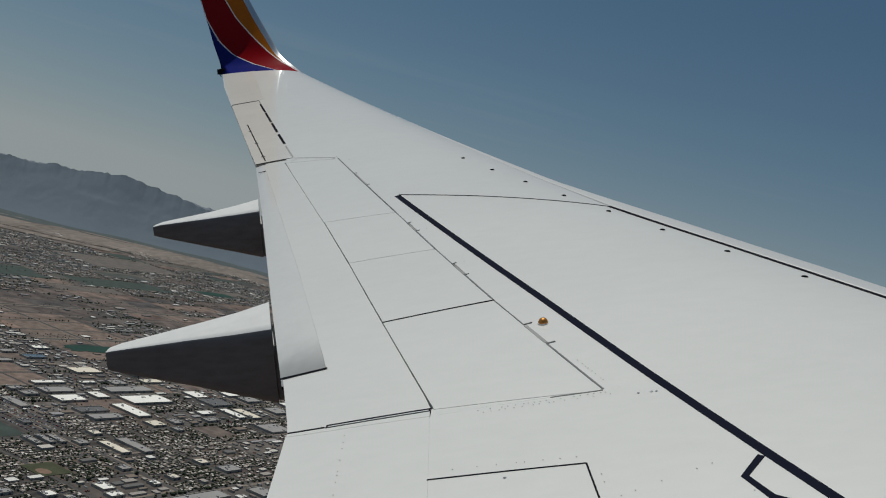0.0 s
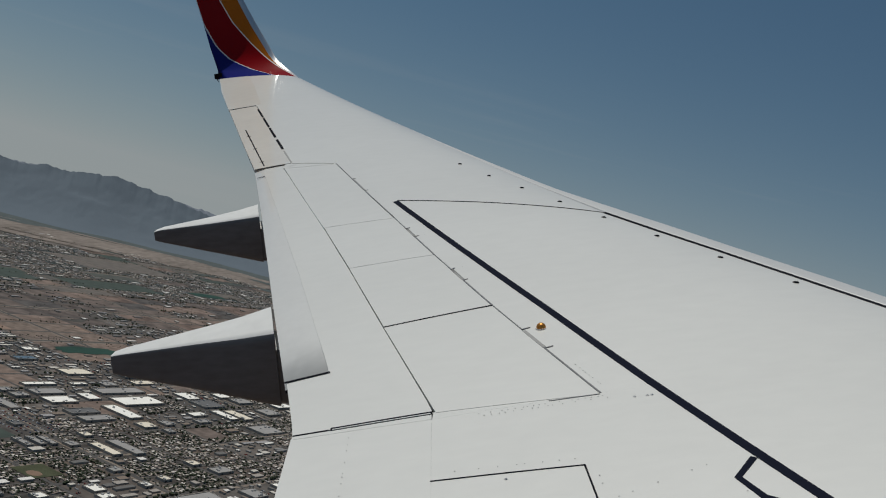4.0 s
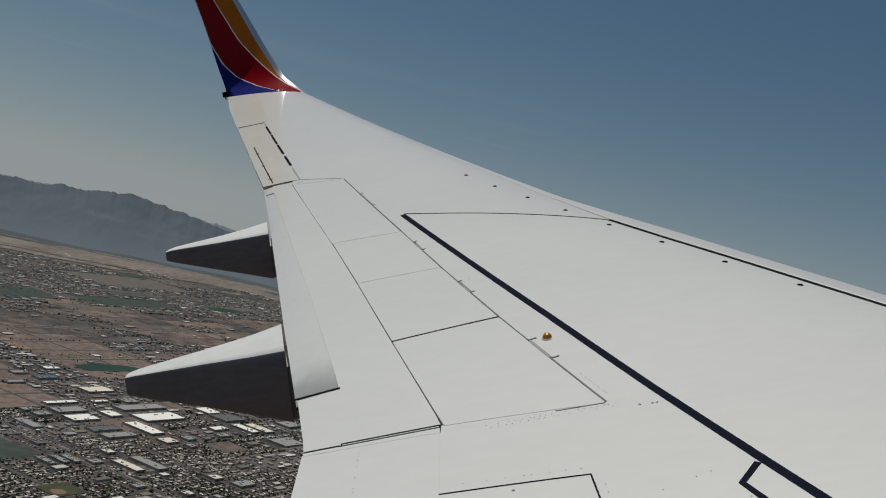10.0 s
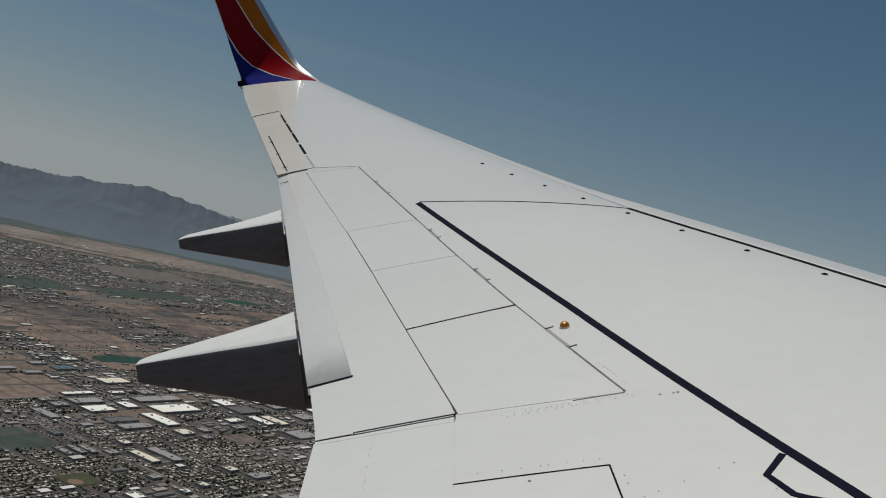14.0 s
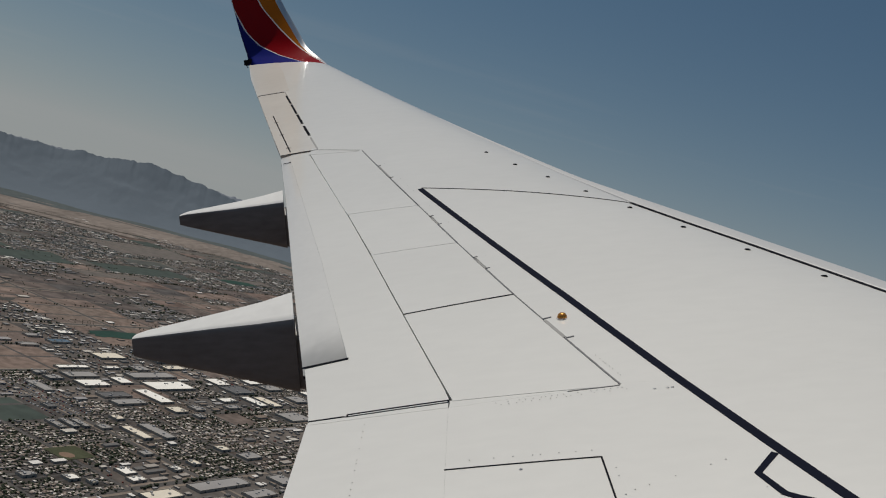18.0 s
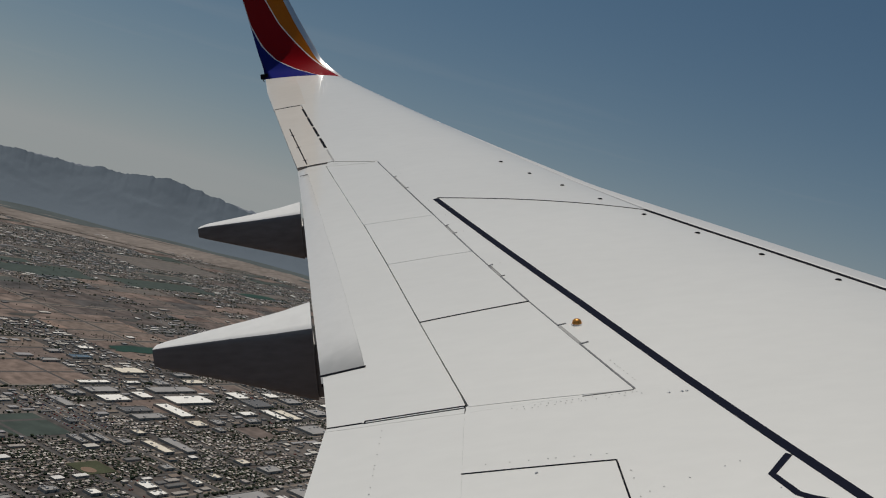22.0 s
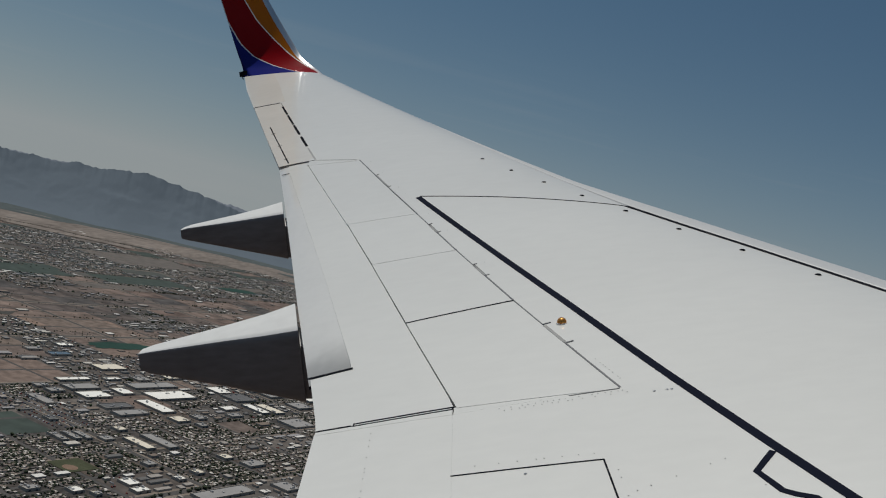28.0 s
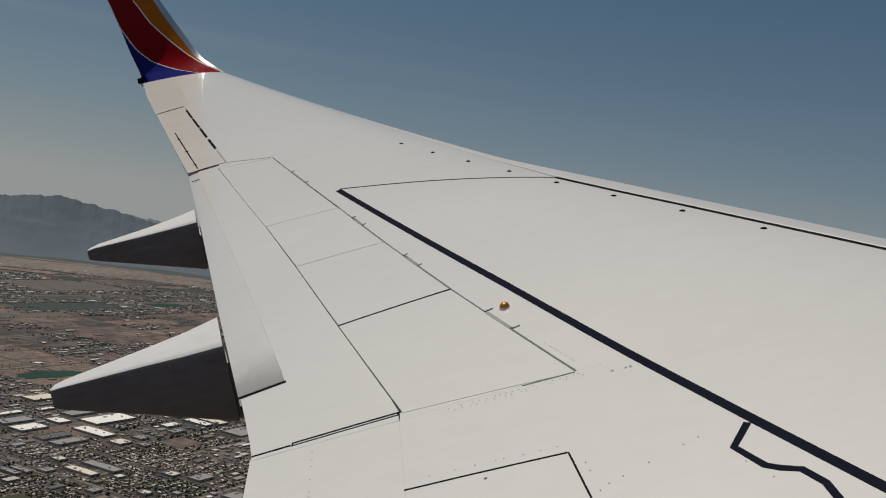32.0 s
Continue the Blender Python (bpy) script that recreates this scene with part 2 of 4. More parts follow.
def shade_flat_rim(ob):
    me = ob.data
    ups = [abs(p.normal.z) > 0.6 for p in me.polygons]
    me.polygons.foreach_set("use_smooth", ups)
    bm = bmesh.new()
    bm.from_mesh(me)
    for e in bm.edges:
        if len(e.link_faces) == 2 and (e.link_faces[0].normal.dot(e.link_faces[1].normal) < 0.6 or e.link_faces[0].material_index != e.link_faces[1].material_index):
            e.smooth = False
    bm.to_mesh(me)
    bm.free()


def ruled(fore, aft, nu, nv):
    a, b = sample(fore, nu), sample(aft, nu)
    return [[(p[0] + (q[0] - p[0]) * j / (nv - 1), p[1] + (q[1] - p[1]) * j / (nv - 1)) for j in range(nv)] for p, q in zip(a, b)]


def quad_rows(p00, p01, p11, p10, nu, nv, gap):
    """Rows between hinge p00..p10 and trailing edge p01..p11, drawn in by a gap on all sides."""
    mid = [sum(p[k] for p in (p00, p01, p11, p10)) / 4 for k in (0, 1)]
    def pull(p):
        dx, dy = mid[0] - p[0], mid[1] - p[1]
        return (p[0] + math.copysign(gap, dx), p[1] + math.copysign(gap, dy))
    return ruled([pull(p00), pull(p10)], [pull(p01), pull(p11)], nu, nv)


def ribbon(name, pts, width, mat, parent, label="", lift=0.003, ends=None):
    """A thin flat strip along a plan polyline; its width lies across the line."""
    fine = [pts[0]]
    for a, b in zip(pts, pts[1:]):
        n = max(1, int(math.dist(a, b) / 0.12))
        fine += [(a[0] + (b[0] - a[0]) * k / n, a[1] + (b[1] - a[1]) * k / n) for k in range(1, n + 1)]
    L, Rr = [], []
    for i, p in enumerate(fine):
        a, b = fine[max(i - 1, 0)], fine[min(i + 1, len(fine) - 1)]
        d = math.hypot(b[0] - a[0], b[1] - a[1])
        nx, ny = -(b[1] - a[1]) / d * width / 2, (b[0] - a[0]) / d * width / 2
        L.append((p[0] + nx, p[1] + ny)), Rr.append((p[0] - nx, p[1] - ny))
    if ends:
        L[0], Rr[0] = ends
    return plate(name, [[a, b] for a, b in zip(L, Rr)], mat, parent, label, lift, 0.004)


wing = tagged(new("aircraft_wing"), "white swept jet airliner wing with upturned painted winglet", "aircraft wing")
wing.matrix_world = ALOFT

HINGE = [(11.83, 0.90), (9.90, 0.22), (8.91, -0.12), (7.83, -0.50), (6.50, -0.99)]
SHROUD = [(11.98, 1.47), (9.94, 0.83), (8.91, 0.53), (7.76, 0.21), (6.58, -0.12)]


def slat_aft(x):
    return straight(x) + line([(2, 0.10), (7.5, 0.23), (8.0, 0.25), (8.5, 0.266), (9.0, 0.30), (9.55, 0.325), (13.5, 0.04)], x)


def skin_aft(x):
    return line([(6.5, -0.99), (7.83, -0.50), (8.91, -0.12), (9.90, 0.22), (11.83, 0.90), (11.98, 1.462), (12.10, 1.466), (12.13, 1.406), (14.72, 2.20), (14.88, 2.25)], x)


rows = []
spans = [(2.0 + 4.5 * i / 12, "root") for i in range(13)] + [(6.5 + 8.375 * i / 40, "mid") for i in range(41)] + [(14.9 + 1.1 * i / 6, "tip") for i in range(7)]
for x, zone in spans:
    f = slat_aft(x) + 0.008 if x < 13.5 else lead(x) + 0.02
    a = -0.105 if zone == "root" else skin_aft(x) - 0.004 if zone == "mid" else trail(x)
    rows.append([(x, f + (a - f) * (j / 18) ** 1.3) for j in range(19)])
for k in (0.5, 1.0):
    p, q = (16.0 + 0.40 * k, lead(16.0) + 0.02 + (1.86 - lead(16.0) - 0.02) * k), (16.0 + 0.77 * k, trail(16.0) + (3.13 - trail(16.0)) * k)
    rows.append([(p[0] + (q[0] - p[0]) * (j / 18) ** 1.3, p[1] + (q[1] - p[1]) * (j / 18) ** 1.3) for j in range(19)])
plate("upper_skin", rows[13:], M_WHITE, wing, thick=0.02)
plate("root_skin", rows[:13], M_WHITE, wing, thick=0.02)

# body under the skin: dark bays above, painted lower surface below
verts, faces, slots = [], [], []
stations = [2.0 + 14.3 * i / 40 for i in range(41)]
K = 14
for x in stations:
    c = trail(x) - lead(x)
    for j in range(K):
        u = 0.03 + 0.90 * j / (K - 1)
        verts.append((x, lead(x) + u * c, spine(x) + c * profile(u) - 0.055 - 0.01 * u))
    for j in range(K - 1, -1, -1):
        u = 0.03 + 0.90 * j / (K - 1)
        verts.append((x, lead(x) + u * c, spine(x) - c * profile(u) * 0.75 - 0.07))
W = 2 * K
for i in range(len(stations) - 1):
    for j in range(W):
        a, b = i * W + j, i * W + (j + 1) % W
        faces.append((a, b, b + W, a + W)[::-1])
        slots.append(0 if j < K - 1 else 1)
faces += [tuple(range(W)), tuple(range((len(stations) - 1) * W, len(stations) * W))[::-1]]
slots += [1, 1]
bare("wing_box", verts, faces, [M_BAY, M_SHADE], wing, "dark bays and grey painted underside", slots=slots)

# leading edge: movable slat, then the fixed nose outboard of it
def nose(name, x0, x1, aft_of, mat, n, label=""):
    verts, faces = [], []
    k = 13
    for i in range(n):
        x = x0 + (x1 - x0) * i / (n - 1)
        c = trail(x) - lead(x)
        ua = (aft_of(x) - lead(x)) / c
        for j in range(-k, k + 1):
            f = (abs(j) / k) ** 2
            u = ua * f if j >= 0 else 0.09 * f
            verts.append((x, lead(x) + u * c, spine(x) + c * profile(u) * (1 if j >= 0 else -0.75)))
    w = 2 * k + 1
    for i in range(n - 1):
        for j in range(w - 1):
            a = i * w + j
            faces.append((a, a + 1, a + w + 1, a + w)[::-1])
        faces.append((i * w, i * w + w, i * w + 2 * w - 1, i * w + w - 1)[::-1])
    faces += [tuple(range(w)), tuple(range((n - 1) * w, n * w))[::-1]]
    return bare(name, verts, faces, mat, wing, label, smooth=True)


nose("leading_edge_slat", 2.0, 13.48, slat_aft, M_SLAT, 60, "white leading-edge slat with a dark gap behind it")
nose("leading_edge_nose", 13.5, 16.4, lambda x: lead(x) + 0.03, M_WHITE, 20)

# spoilers, inboard to outboard
for i in range(4):
    h0, h1 = HINGE[i + 1], HINGE[i]
    s0, s1 = SHROUD[i + 1], SHROUD[i]
    plate("spoiler_panel", quad_rows(h0, s0, s1, h1, 10, 8, 0.003), M_WHITE, wing, thick=0.022, rise=0.001)
ribbon("spoiler_end_cover", [(6.499, -0.975), (6.576, -0.125)], 0.022, M_WHITE, wing, lift=0.0022)
ribbon("spoiler_end_cover", [(11.885, 0.925), (12.03, 1.45)], 0.13, M_WHITE, wing, lift=0.0022)

# outboard flap with its bevelled aft segment
FLAP_TE = [(12.12, 1.80), (10.63, 1.48), (8.45, 1.03), (7.26, 0.775), (6.61, 0.645)]
def shroud(x):
    return line(SHROUD[::-1], x)


def seg_fore(x):
    return line([(7.29, 0.515), (9.03, 0.93), (11.86, 1.65), (12.0, 1.70)], x)


def flap_te(x):
    return line(FLAP_TE[::-1], x)


rows = []
for x in [6.60 + 0.66 * k / 5 for k in range(6)] + [7.27 + 4.85 * k / 30 for k in range(31)]:
    aft = flap_te(x) if x < 7.265 else seg_fore(x) + 0.003
    rows.append([(x + (0.0277 * (shroud(x) + 0.1) - 0.021 if x < 6.601 else 0), shroud(x) + 0.001 + (aft - shroud(x) - 0.001) * k / 7) for k in range(8)])
flap = plate("outboard_flap", rows[::-1], M_WHITE, wing, thick=0.025, lift=-0.009)
rows = [[(x, seg_fore(x) + (flap_te(x) + 0.012 - seg_fore(x)) * k / 6) for k in range(7)] for x in [7.285 + 4.82 * k / 36 for k in range(37)]]
seg = plate("flap_aft_segment", rows[::-1], M_SEGMENT, flap, "bevelled trailing flap segment, darker towards its inboard end", thick=0.02, lift=-0.012, drop=lambda x, f: f * f * (0.015 + 0.04 * max(0, 1 - (x - 7.28) / 0.9)) + 0.006 * max(0, 1 - (x - 7.28) / 0.5))
# rim faces coloured near black to stand for the shaded end gap
seg.data.materials.append(M_NEAR_BLACK)
seg.data.polygons.foreach_set("material_index", [int(abs(f.normal.z) < 0.5) for f in seg.data.polygons])
plate("inboard_shroud", ruled([(6.535, -0.1046), (2.0, -0.1046)], [(6.56, 0.65), (2.0, 0.66)], 14, 8), M_WHITE, wing, thick=0.03)

plate("flap_end_filler", ruled([(6.50, -0.1046), (6.552, -0.1046)], [(6.55, 0.645), (6.579, 0.646)], 8, 6), M_WHITE, wing, thick=0.02, lift=0.0012)
plate("root_skin_edge", ruled([(6.5003, -0.98), (6.5003, -0.108)], [(6.506, -0.98), (6.5735, -0.114)], 12, 4), M_WHITE, wing, thick=0.02)

# aileron and tab
ail = plate("aileron", ruled([(12.13, 1.40), (14.74, 2.21), (14.88, 2.253)], [(12.135, 1.815), (14.90, 2.622)], 16, 6), M_WARM, wing, thick=0.03)
ribbon("tab_seam", [(12.2, 1.72), (13.81, 2.21)], 0.012, M_NEAR_BLACK, ail)
for f0, f1, wide in ((0.05, 0.25, 0.028), (0.30, 0.505, 0.027), (0.53, 0.745, 0.025), (0.77, 0.97, 0.024)):
    a, b = (12.6, 1.555), (14.74, 2.215)
    ribbon("hinge_gap", [(a[0] + (b[0] - a[0]) * f, a[1] + (b[1] - a[1]) * f) for f in (f0, f1)], wide, M_NEAR_BLACK, ail)

ribbon("hinge_seam", [(12.14, 1.413), (12.62, 1.561)], 0.016, M_RIVET, ail)
for f in (0.1, 0.45, 0.8):
    ribbon("tab_hinge", [(12.2 + 1.61 * f, 1.70 + 0.49 * f), (12.2 + 1.61 * f + 0.01, 1.745 + 0.49 * f)], 0.012, M_NEAR_BLACK, ail)
ribbon("aileron_end_seal", [(14.885, 2.26), (14.905, 2.615)], 0.022, M_NEAR_BLACK, ail)
plate("corner_cover", ruled([(11.945, 1.30), (12.20, 1.385)], [(11.985, 1.480), (12.20, 1.478)], 6, 5), M_WHITE, wing, thick=0.006, lift=0.002)

# thin plate tinted warm where the winglet mirrors: a reflection put into colour
rows = [[(x, 2.20 + 0.25 * (x - 14.93) + (trail(x) - 0.008 - 2.20 - 0.25 * (x - 14.93)) * k / 7) for k in range(8)] for x in [14.93 + 1.07 * i / 9 for i in range(10)]]
for k in (0.33, 0.66, 1.0):
    p, q = (16.0 + 0.40 * k, lead(16.0) + 0.02 + (1.86 - lead(16.0) - 0.02) * k), (16.0 + 0.77 * k, trail(16.0) + (3.13 - trail(16.0)) * k)
    fs = [0.63 + 0.365 * i / 7 for i in range(8)]
    rows.append([(p[0] + (q[0] - p[0]) * f, p[1] + (q[1] - p[1]) * f) for f in fs])
plate("tip_reflection_tint", rows, M_WARM, wing, "tip skin tinted warm with the winglet reflection painted in", thick=0.004, lift=0.0012)

# painted lines
ribbon("walkway_stripe", [(10.34, 0.225), (7.70, -0.82), (6.48, -1.285), (5.75, -1.56), (4.2, -2.15)], 0.049, M_STRIPE, wing, "charcoal walkway stripe")
ribbon("boundary_line", [(10.36, 0.21), (10.02, -0.547), (9.57, -1.49)], 0.012, M_NEAR_BLACK, wing)
# dark strip that paints in the shade of the gap behind the slat
ribbon("boundary_line", [(x, slat_aft(x) + 0.012) for x in (9.57, 9.3, 9.0, 8.5, 8.0, 7.5, 7.0, 6.0, 5.0)], 0.038, M_NEAR_BLACK, wing)
ribbon("boundary_line", [(5.705, -1.54), (5.565, -1.43), (5.40, -1.49), (5.36, -1.535), (5.32, -1.60), (5.21, -1.64), (5.08, -1.64)], 0.032, M_STRIPE, wing)
ribbon("access_seam", [(5.905, -0.10), (5.836, -0.812)], 0.007, M_NEAR_BLACK, wing)
ribbon("access_seam", [(5.836, -0.812), (5.5, -0.83), (5.0, -0.84)], 0.008, M_NEAR_BLACK, wing)

# blended winglet: stations from root to tip
W_LE = [(16.40, 1.86, 2.43), (16.62, 1.92, 2.50), (16.85, 2.07, 2.61), (17.04, 2.27, 2.78), (17.17, 2.41, 3.02), (17.29, 2.6, 3.38), (17.41, 2.88, 3.97), (17.53, 3.25, 4.72), (17.57, 3.42, 4.9)]
W_TE = [(16.77, 3.13, 2.545), (16.87, 3.165, 2.60), (17.0, 3.20, 2.70), (17.11, 3.26, 2.86), (17.19, 3.32, 3.05), (17.29, 3.41, 3.42), (17.41, 3.57, 4.04), (17.53, 3.79, 4.72), (17.57, 3.86, 4.9)]


def spline(pts, s):
    i = min(int(s), len(pts) - 2)
    f = s - i
    p = [Vector(pts[min(max(k, 0), len(pts) - 1)]) for k in (i - 1, i, i + 1, i + 2)]
    return 0.5 * (2 * p[1] + (p[2] - p[0]) * f + (2 * p[0] - 5 * p[1] + 4 * p[2] - p[3]) * f * f + (3 * p[1] - p[0] - 3 * p[2] + p[3]) * f ** 3)


BLUE_RED = [(0, 0.06), (0.02, 0.30), (0.09, 0.53), (0.2, 0.75), (0.36, 0.89), (0.6, 1.0), (2, 1.0)]
RED_GOLD = [(0, 0.035), (0.03, 0.05), (0.09, 0.09), (0.2, 0.14), (0.36, 0.27), (0.6, 0.43), (1.0, 0.545), (2, 0.8)]
# grey edge band drawn wider at the root in the sun glint's shape
GOLD_GREY = [(0, 0.03), (0.05, 0.05), (0.09, 0.068), (0.2, 0.085), (0.36, 0.10), (0.6, 0.12), (1.0, 0.127), (2, 0.15)]
n_st, per = 60, 7
verts, faces, slots = [], [], []
base_z, ref_z = 2.52, 3.98
for side in (0, 1):
    for i in range(n_st):
        s = (len(W_LE) - 1) * i / (n_st - 1)
        a, b = spline(W_LE, s), spline(W_TE, s)
        a2, b2 = spline(W_LE, min(s + 0.05, 8)), spline(W_TE, min(s + 0.05, 8))
        a0, b0 = spline(W_LE, max(s - 0.05, 0)), spline(W_TE, max(s - 0.05, 0))
        nrm = (b - a).cross((a2 + b2) - (a0 + b0)).normalized()
        if nrm.x > 0:
            nrm = -nrm
        v = ((a.z + b.z) / 2 - base_z) / (ref_z - base_z)
        g, r, bl = line(GOLD_GREY, v), line(RED_GOLD, v), line(BLUE_RED, v)
        w = 0.013 * min(1, v * 8 + 0.2)
        marks = [0.0, max(g, 0.001), max(r - w, g + 0.002), max(r + w, g + 0.004), max(bl - w, r + w + 0.002), min(max(bl + w, r + w + 0.004), 0.999), 1.0]
        us = []
        for p, q in zip(marks, marks[1:]):
            us += [p + (q - p) * k / per for k in range(per)]
        us.append(1.0)
        c = (b - a).length
        for u in us:
            t = profile(u) * c * (0.35 if side == 0 else -0.9)
            verts.append(a + (b - a) * u + nrm * t)
w = 6 * per + 1
for side in (0, 1):
    o = side * n_st * w
    for i in range(n_st - 1):
        for j in range(w - 1):
            a = o + i * w + j
            q = (a, a + 1, a + w + 1, a + w)
            faces.append(q if side == 0 else q[::-1])
            slots.append((0, 1, 2, 3, 2, 4)[j // per])
o = n_st * w
faces.append(tuple([(n_st - 1) * w + j for j in range(w)] + [o + (n_st - 1) * w + j for j in range(w - 1, -1, -1)]))
slots.append(0)
for i in range(n_st - 1):
    a = i * w + w - 1
    faces.append((a, a + w, o + a + w, o + a))
    slots.append(4)
bare("winglet", verts, faces, [M_EDGE, M_GOLD, M_PIN, M_RED, M_BLUE], wing, "winglet painted blue, red and orange with white pinstripes", smooth=True, slots=slots)


# flap-track fairings under the trailing edge
def fairing(sections, label):
    """Sections (x, y, top, bottom, half width, tilt of the top, skew along the trailing edge); the first three lie hidden under the wing."""
    verts, faces = [], []
    k = 24
    for (x, y, zt, zb, hw, tilt, skew) in sections:
        for j in range(k):
            t = 2 * math.pi * j / k
            cx, cz = math.cos(t), math.sin(t)
            px = math.copysign(abs(cx) ** 0.24, cx) * hw
            pz = math.copysign(abs(cz) ** (0.24 if cz > 0 else 0.4), cz)
            verts.append((x + px, y + skew * px, (zt + zb) / 2 + pz * (zt - zb) / 2 + tilt * px))
    for i in range(len(sections) - 1):
        for j in range(k):
            a, b = i * k + j, i * k + (j + 1) % k
            faces.append((a, b, b + k, a + k))
    faces += [tuple(range(k))[::-1], tuple(range((len(sections) - 1) * k, len(sections) * k))]
    # white faces on top; sides and front step coloured dark as in shade
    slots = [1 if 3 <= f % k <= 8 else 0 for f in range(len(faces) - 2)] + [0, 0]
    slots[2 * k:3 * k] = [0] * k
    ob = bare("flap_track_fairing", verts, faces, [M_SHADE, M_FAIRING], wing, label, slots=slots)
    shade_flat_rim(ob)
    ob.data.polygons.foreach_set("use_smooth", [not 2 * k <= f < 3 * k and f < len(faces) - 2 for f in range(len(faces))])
    return ob


fairing([(8.2, -0.9, 0.55, 0.30, 0.10, 0.1, 0), (8.2, -0.2, 0.60, 0.22, 0.19, 0.1, 0), (8.24, 1.012, 0.70, 0.288, 0.20, 0.1, 0.2), (8.24, 1.016, 0.851, 0.29, 0.22, 0.22, 0.2), (8.215, 1.25, 0.812, 0.355, 0.188, 0.19, 0.1), (8.195, 1.5, 0.780, 0.42, 0.15, 0.17, 0), (8.165, 2.05, 0.705, 0.54, 0.075, 0.08, 0), (8.155, 2.12, 0.691, 0.56, 0.055, 0.05, 0)], "flap-track fairing, white on top, shade painted dark into its sides")
fairing([(10.75, 0.2, 1.0, 0.75, 0.09, 0.1, 0), (10.75, 1.1, 1.1, 0.72, 0.16, 0.1, 0), (10.76, 1.538, 1.15, 0.828, 0.16, 0.1, 0.2), (10.76, 1.542, 1.293, 0.83, 0.17, 0.22, 0.2), (10.738, 1.75, 1.262, 0.885, 0.143, 0.19, 0.1), (10.715, 2.0, 1.231, 0.95, 0.115, 0.16, 0), (10.68, 2.43, 1.186, 1.06, 0.07, 0.08, 0), (10.675, 2.5, 1.168, 1.08, 0.055, 0.05, 0)], "flap-track fairing, white on top, shade painted dark into its sides")


# small fittings on the wing
def at(x, y, lift=0.0):
    return Vector((x, y, upper(x, y) + lift))


def stud(name, x, y, r, h, mat, label="", long=1.0, turn=0.0, k=12):
    """A low rounded stud on the surface, stretched along its length."""
    verts, faces = [], []
    levels = ((1.0, 0.0), (0.97, 0.35), (0.8, 0.72), (0.45, 0.95))
    o = at(x, y, -0.001)
    for f, g in levels:
        for j in range(k):
            t = 2 * math.pi * j / k
            px, py = math.cos(t) * r * f * long, math.sin(t) * r * f
            verts.append(o + Vector((px * math.cos(turn) - py * math.sin(turn), px * math.sin(turn) + py * math.cos(turn), h * g)))
    verts.append(o + Vector((0, 0, h)))
    for i in range(len(levels) - 1):
        for j in range(k):
            a, b = i * k + j, i * k + (j + 1) % k
            faces.append((a, b, b + k, a + k))
    m = (len(levels) - 1) * k
    faces += [(m + j, m + (j + 1) % k, len(verts) - 1) for j in range(k)]
    faces.append(tuple(range(k))[::-1])
    return bare(name, verts, faces, mat, wing, label, smooth=True)


stud("hook_washer", 7.39, -0.772, 0.035, 0.005, M_PIN, "white washer round the hook")
stud("escape_line_hook", 7.39, -0.772, 0.03, 0.034, M_BRASS, "domed brass tie-down hook")
for x, y in ((11.36, -0.376), (10.876, -0.638), (10.412, -0.909), (9.914, -1.19), (9.40, -1.48), (8.862, -1.788), (8.316, -2.11), (7.764, -2.439)):
    stud("slat_track_stud", x, y, 0.0125, 0.011, M_NEAR_BLACK, "small dark fastener", long=1.8, turn=0.95)
for i in range(4):
    (hx, hy), (gx, gy) = HINGE[i + 1], HINGE[i]
    for f in (0.46, 0.68):
        x, y = hx + (gx - hx) * f, hy + (gy - hy) * f
        ribbon("spoiler_hinge_fitting", [(x, y - 0.004), (x + 0.012, y - (0.05 if i == 3 else 0.03))], 0.010 if i == 3 else 0.008, M_SHADE, wing, lift=0.004)
    for f0, f1, wide in ((0.0, 0.46, 0.010), (0.68, 1.0, 0.007)):
        ribbon("hinge_seal", [(hx + (gx - hx) * f, hy + (gy - hy) * f) for f in (f0, f1)], wide, M_SHADE, wing, lift=0.003)
    p = [(hx + (gx - hx) * f, hy + (gy - hy) * f - 0.004) for f in (0.47, 0.67)]
    ribbon("hinge_cover", p, 0.02, M_RIVET, wing, lift=0.002)


def rivets(name, rows, r, mat, label, h=0.002):
    verts, faces = [], []
    for (x0, y0), (x1, y1), n in rows:
        for i in range(n):
            if n > 3 and random.random() < 0.3:
                continue
            f = (i + random.uniform(-0.3, 0.3)) / max(n - 1, 1)
            o = at(x0 + (x1 - x0) * f, y0 + (y1 - y0) * f, 0.0015)
            b = len(verts)
            verts += [o + Vector((math.cos(t) * r, math.sin(t) * r, 0)) for t in (0, 1.05, 2.1, 3.14, 4.2, 5.25)] + [o + Vector((0, 0, h))]
            faces += [(b + j, b + (j + 1) % 6, b + 6) for j in range(6)]
    return tagged(bare(name, verts, faces, mat, wing, label), kind="stuff")


rivets("rivet_rows", [((6.465, -1.0), (6.475, -0.35), 21), ((6.44, -1.02), (6.45, -0.30), 19), ((6.56, -1.02), (6.85, -0.91), 9), ((5.90, -0.78), (5.96, -0.2), 9), ((5.80, -0.86), (5.2, -0.89), 9), ((5.55, -0.92), (5.70, -1.34), 10), ((5.6, -1.38), (5.3, -1.5), 5), ((7.35, 0.25), (6.75, 0.1), 0), ((6.5, 0.33), (5.7, 0.33), 16), ((8.6, -0.32), (9.8, 0.1), 7), ((10.3, 0.28), (11.7, 0.77), 8)], 0.0036, M_RIVET, "rows of small dark rivets")
rivets("bright_rivets", [((6.41, -1.15), (6.41, -1.16), 1), ((6.405, -1.215), (6.405, -1.235), 2), ((5.82, -0.45), (5.82, -0.46), 1)], 0.008, M_STEEL, "a few bright bare rivets", 0.0045)
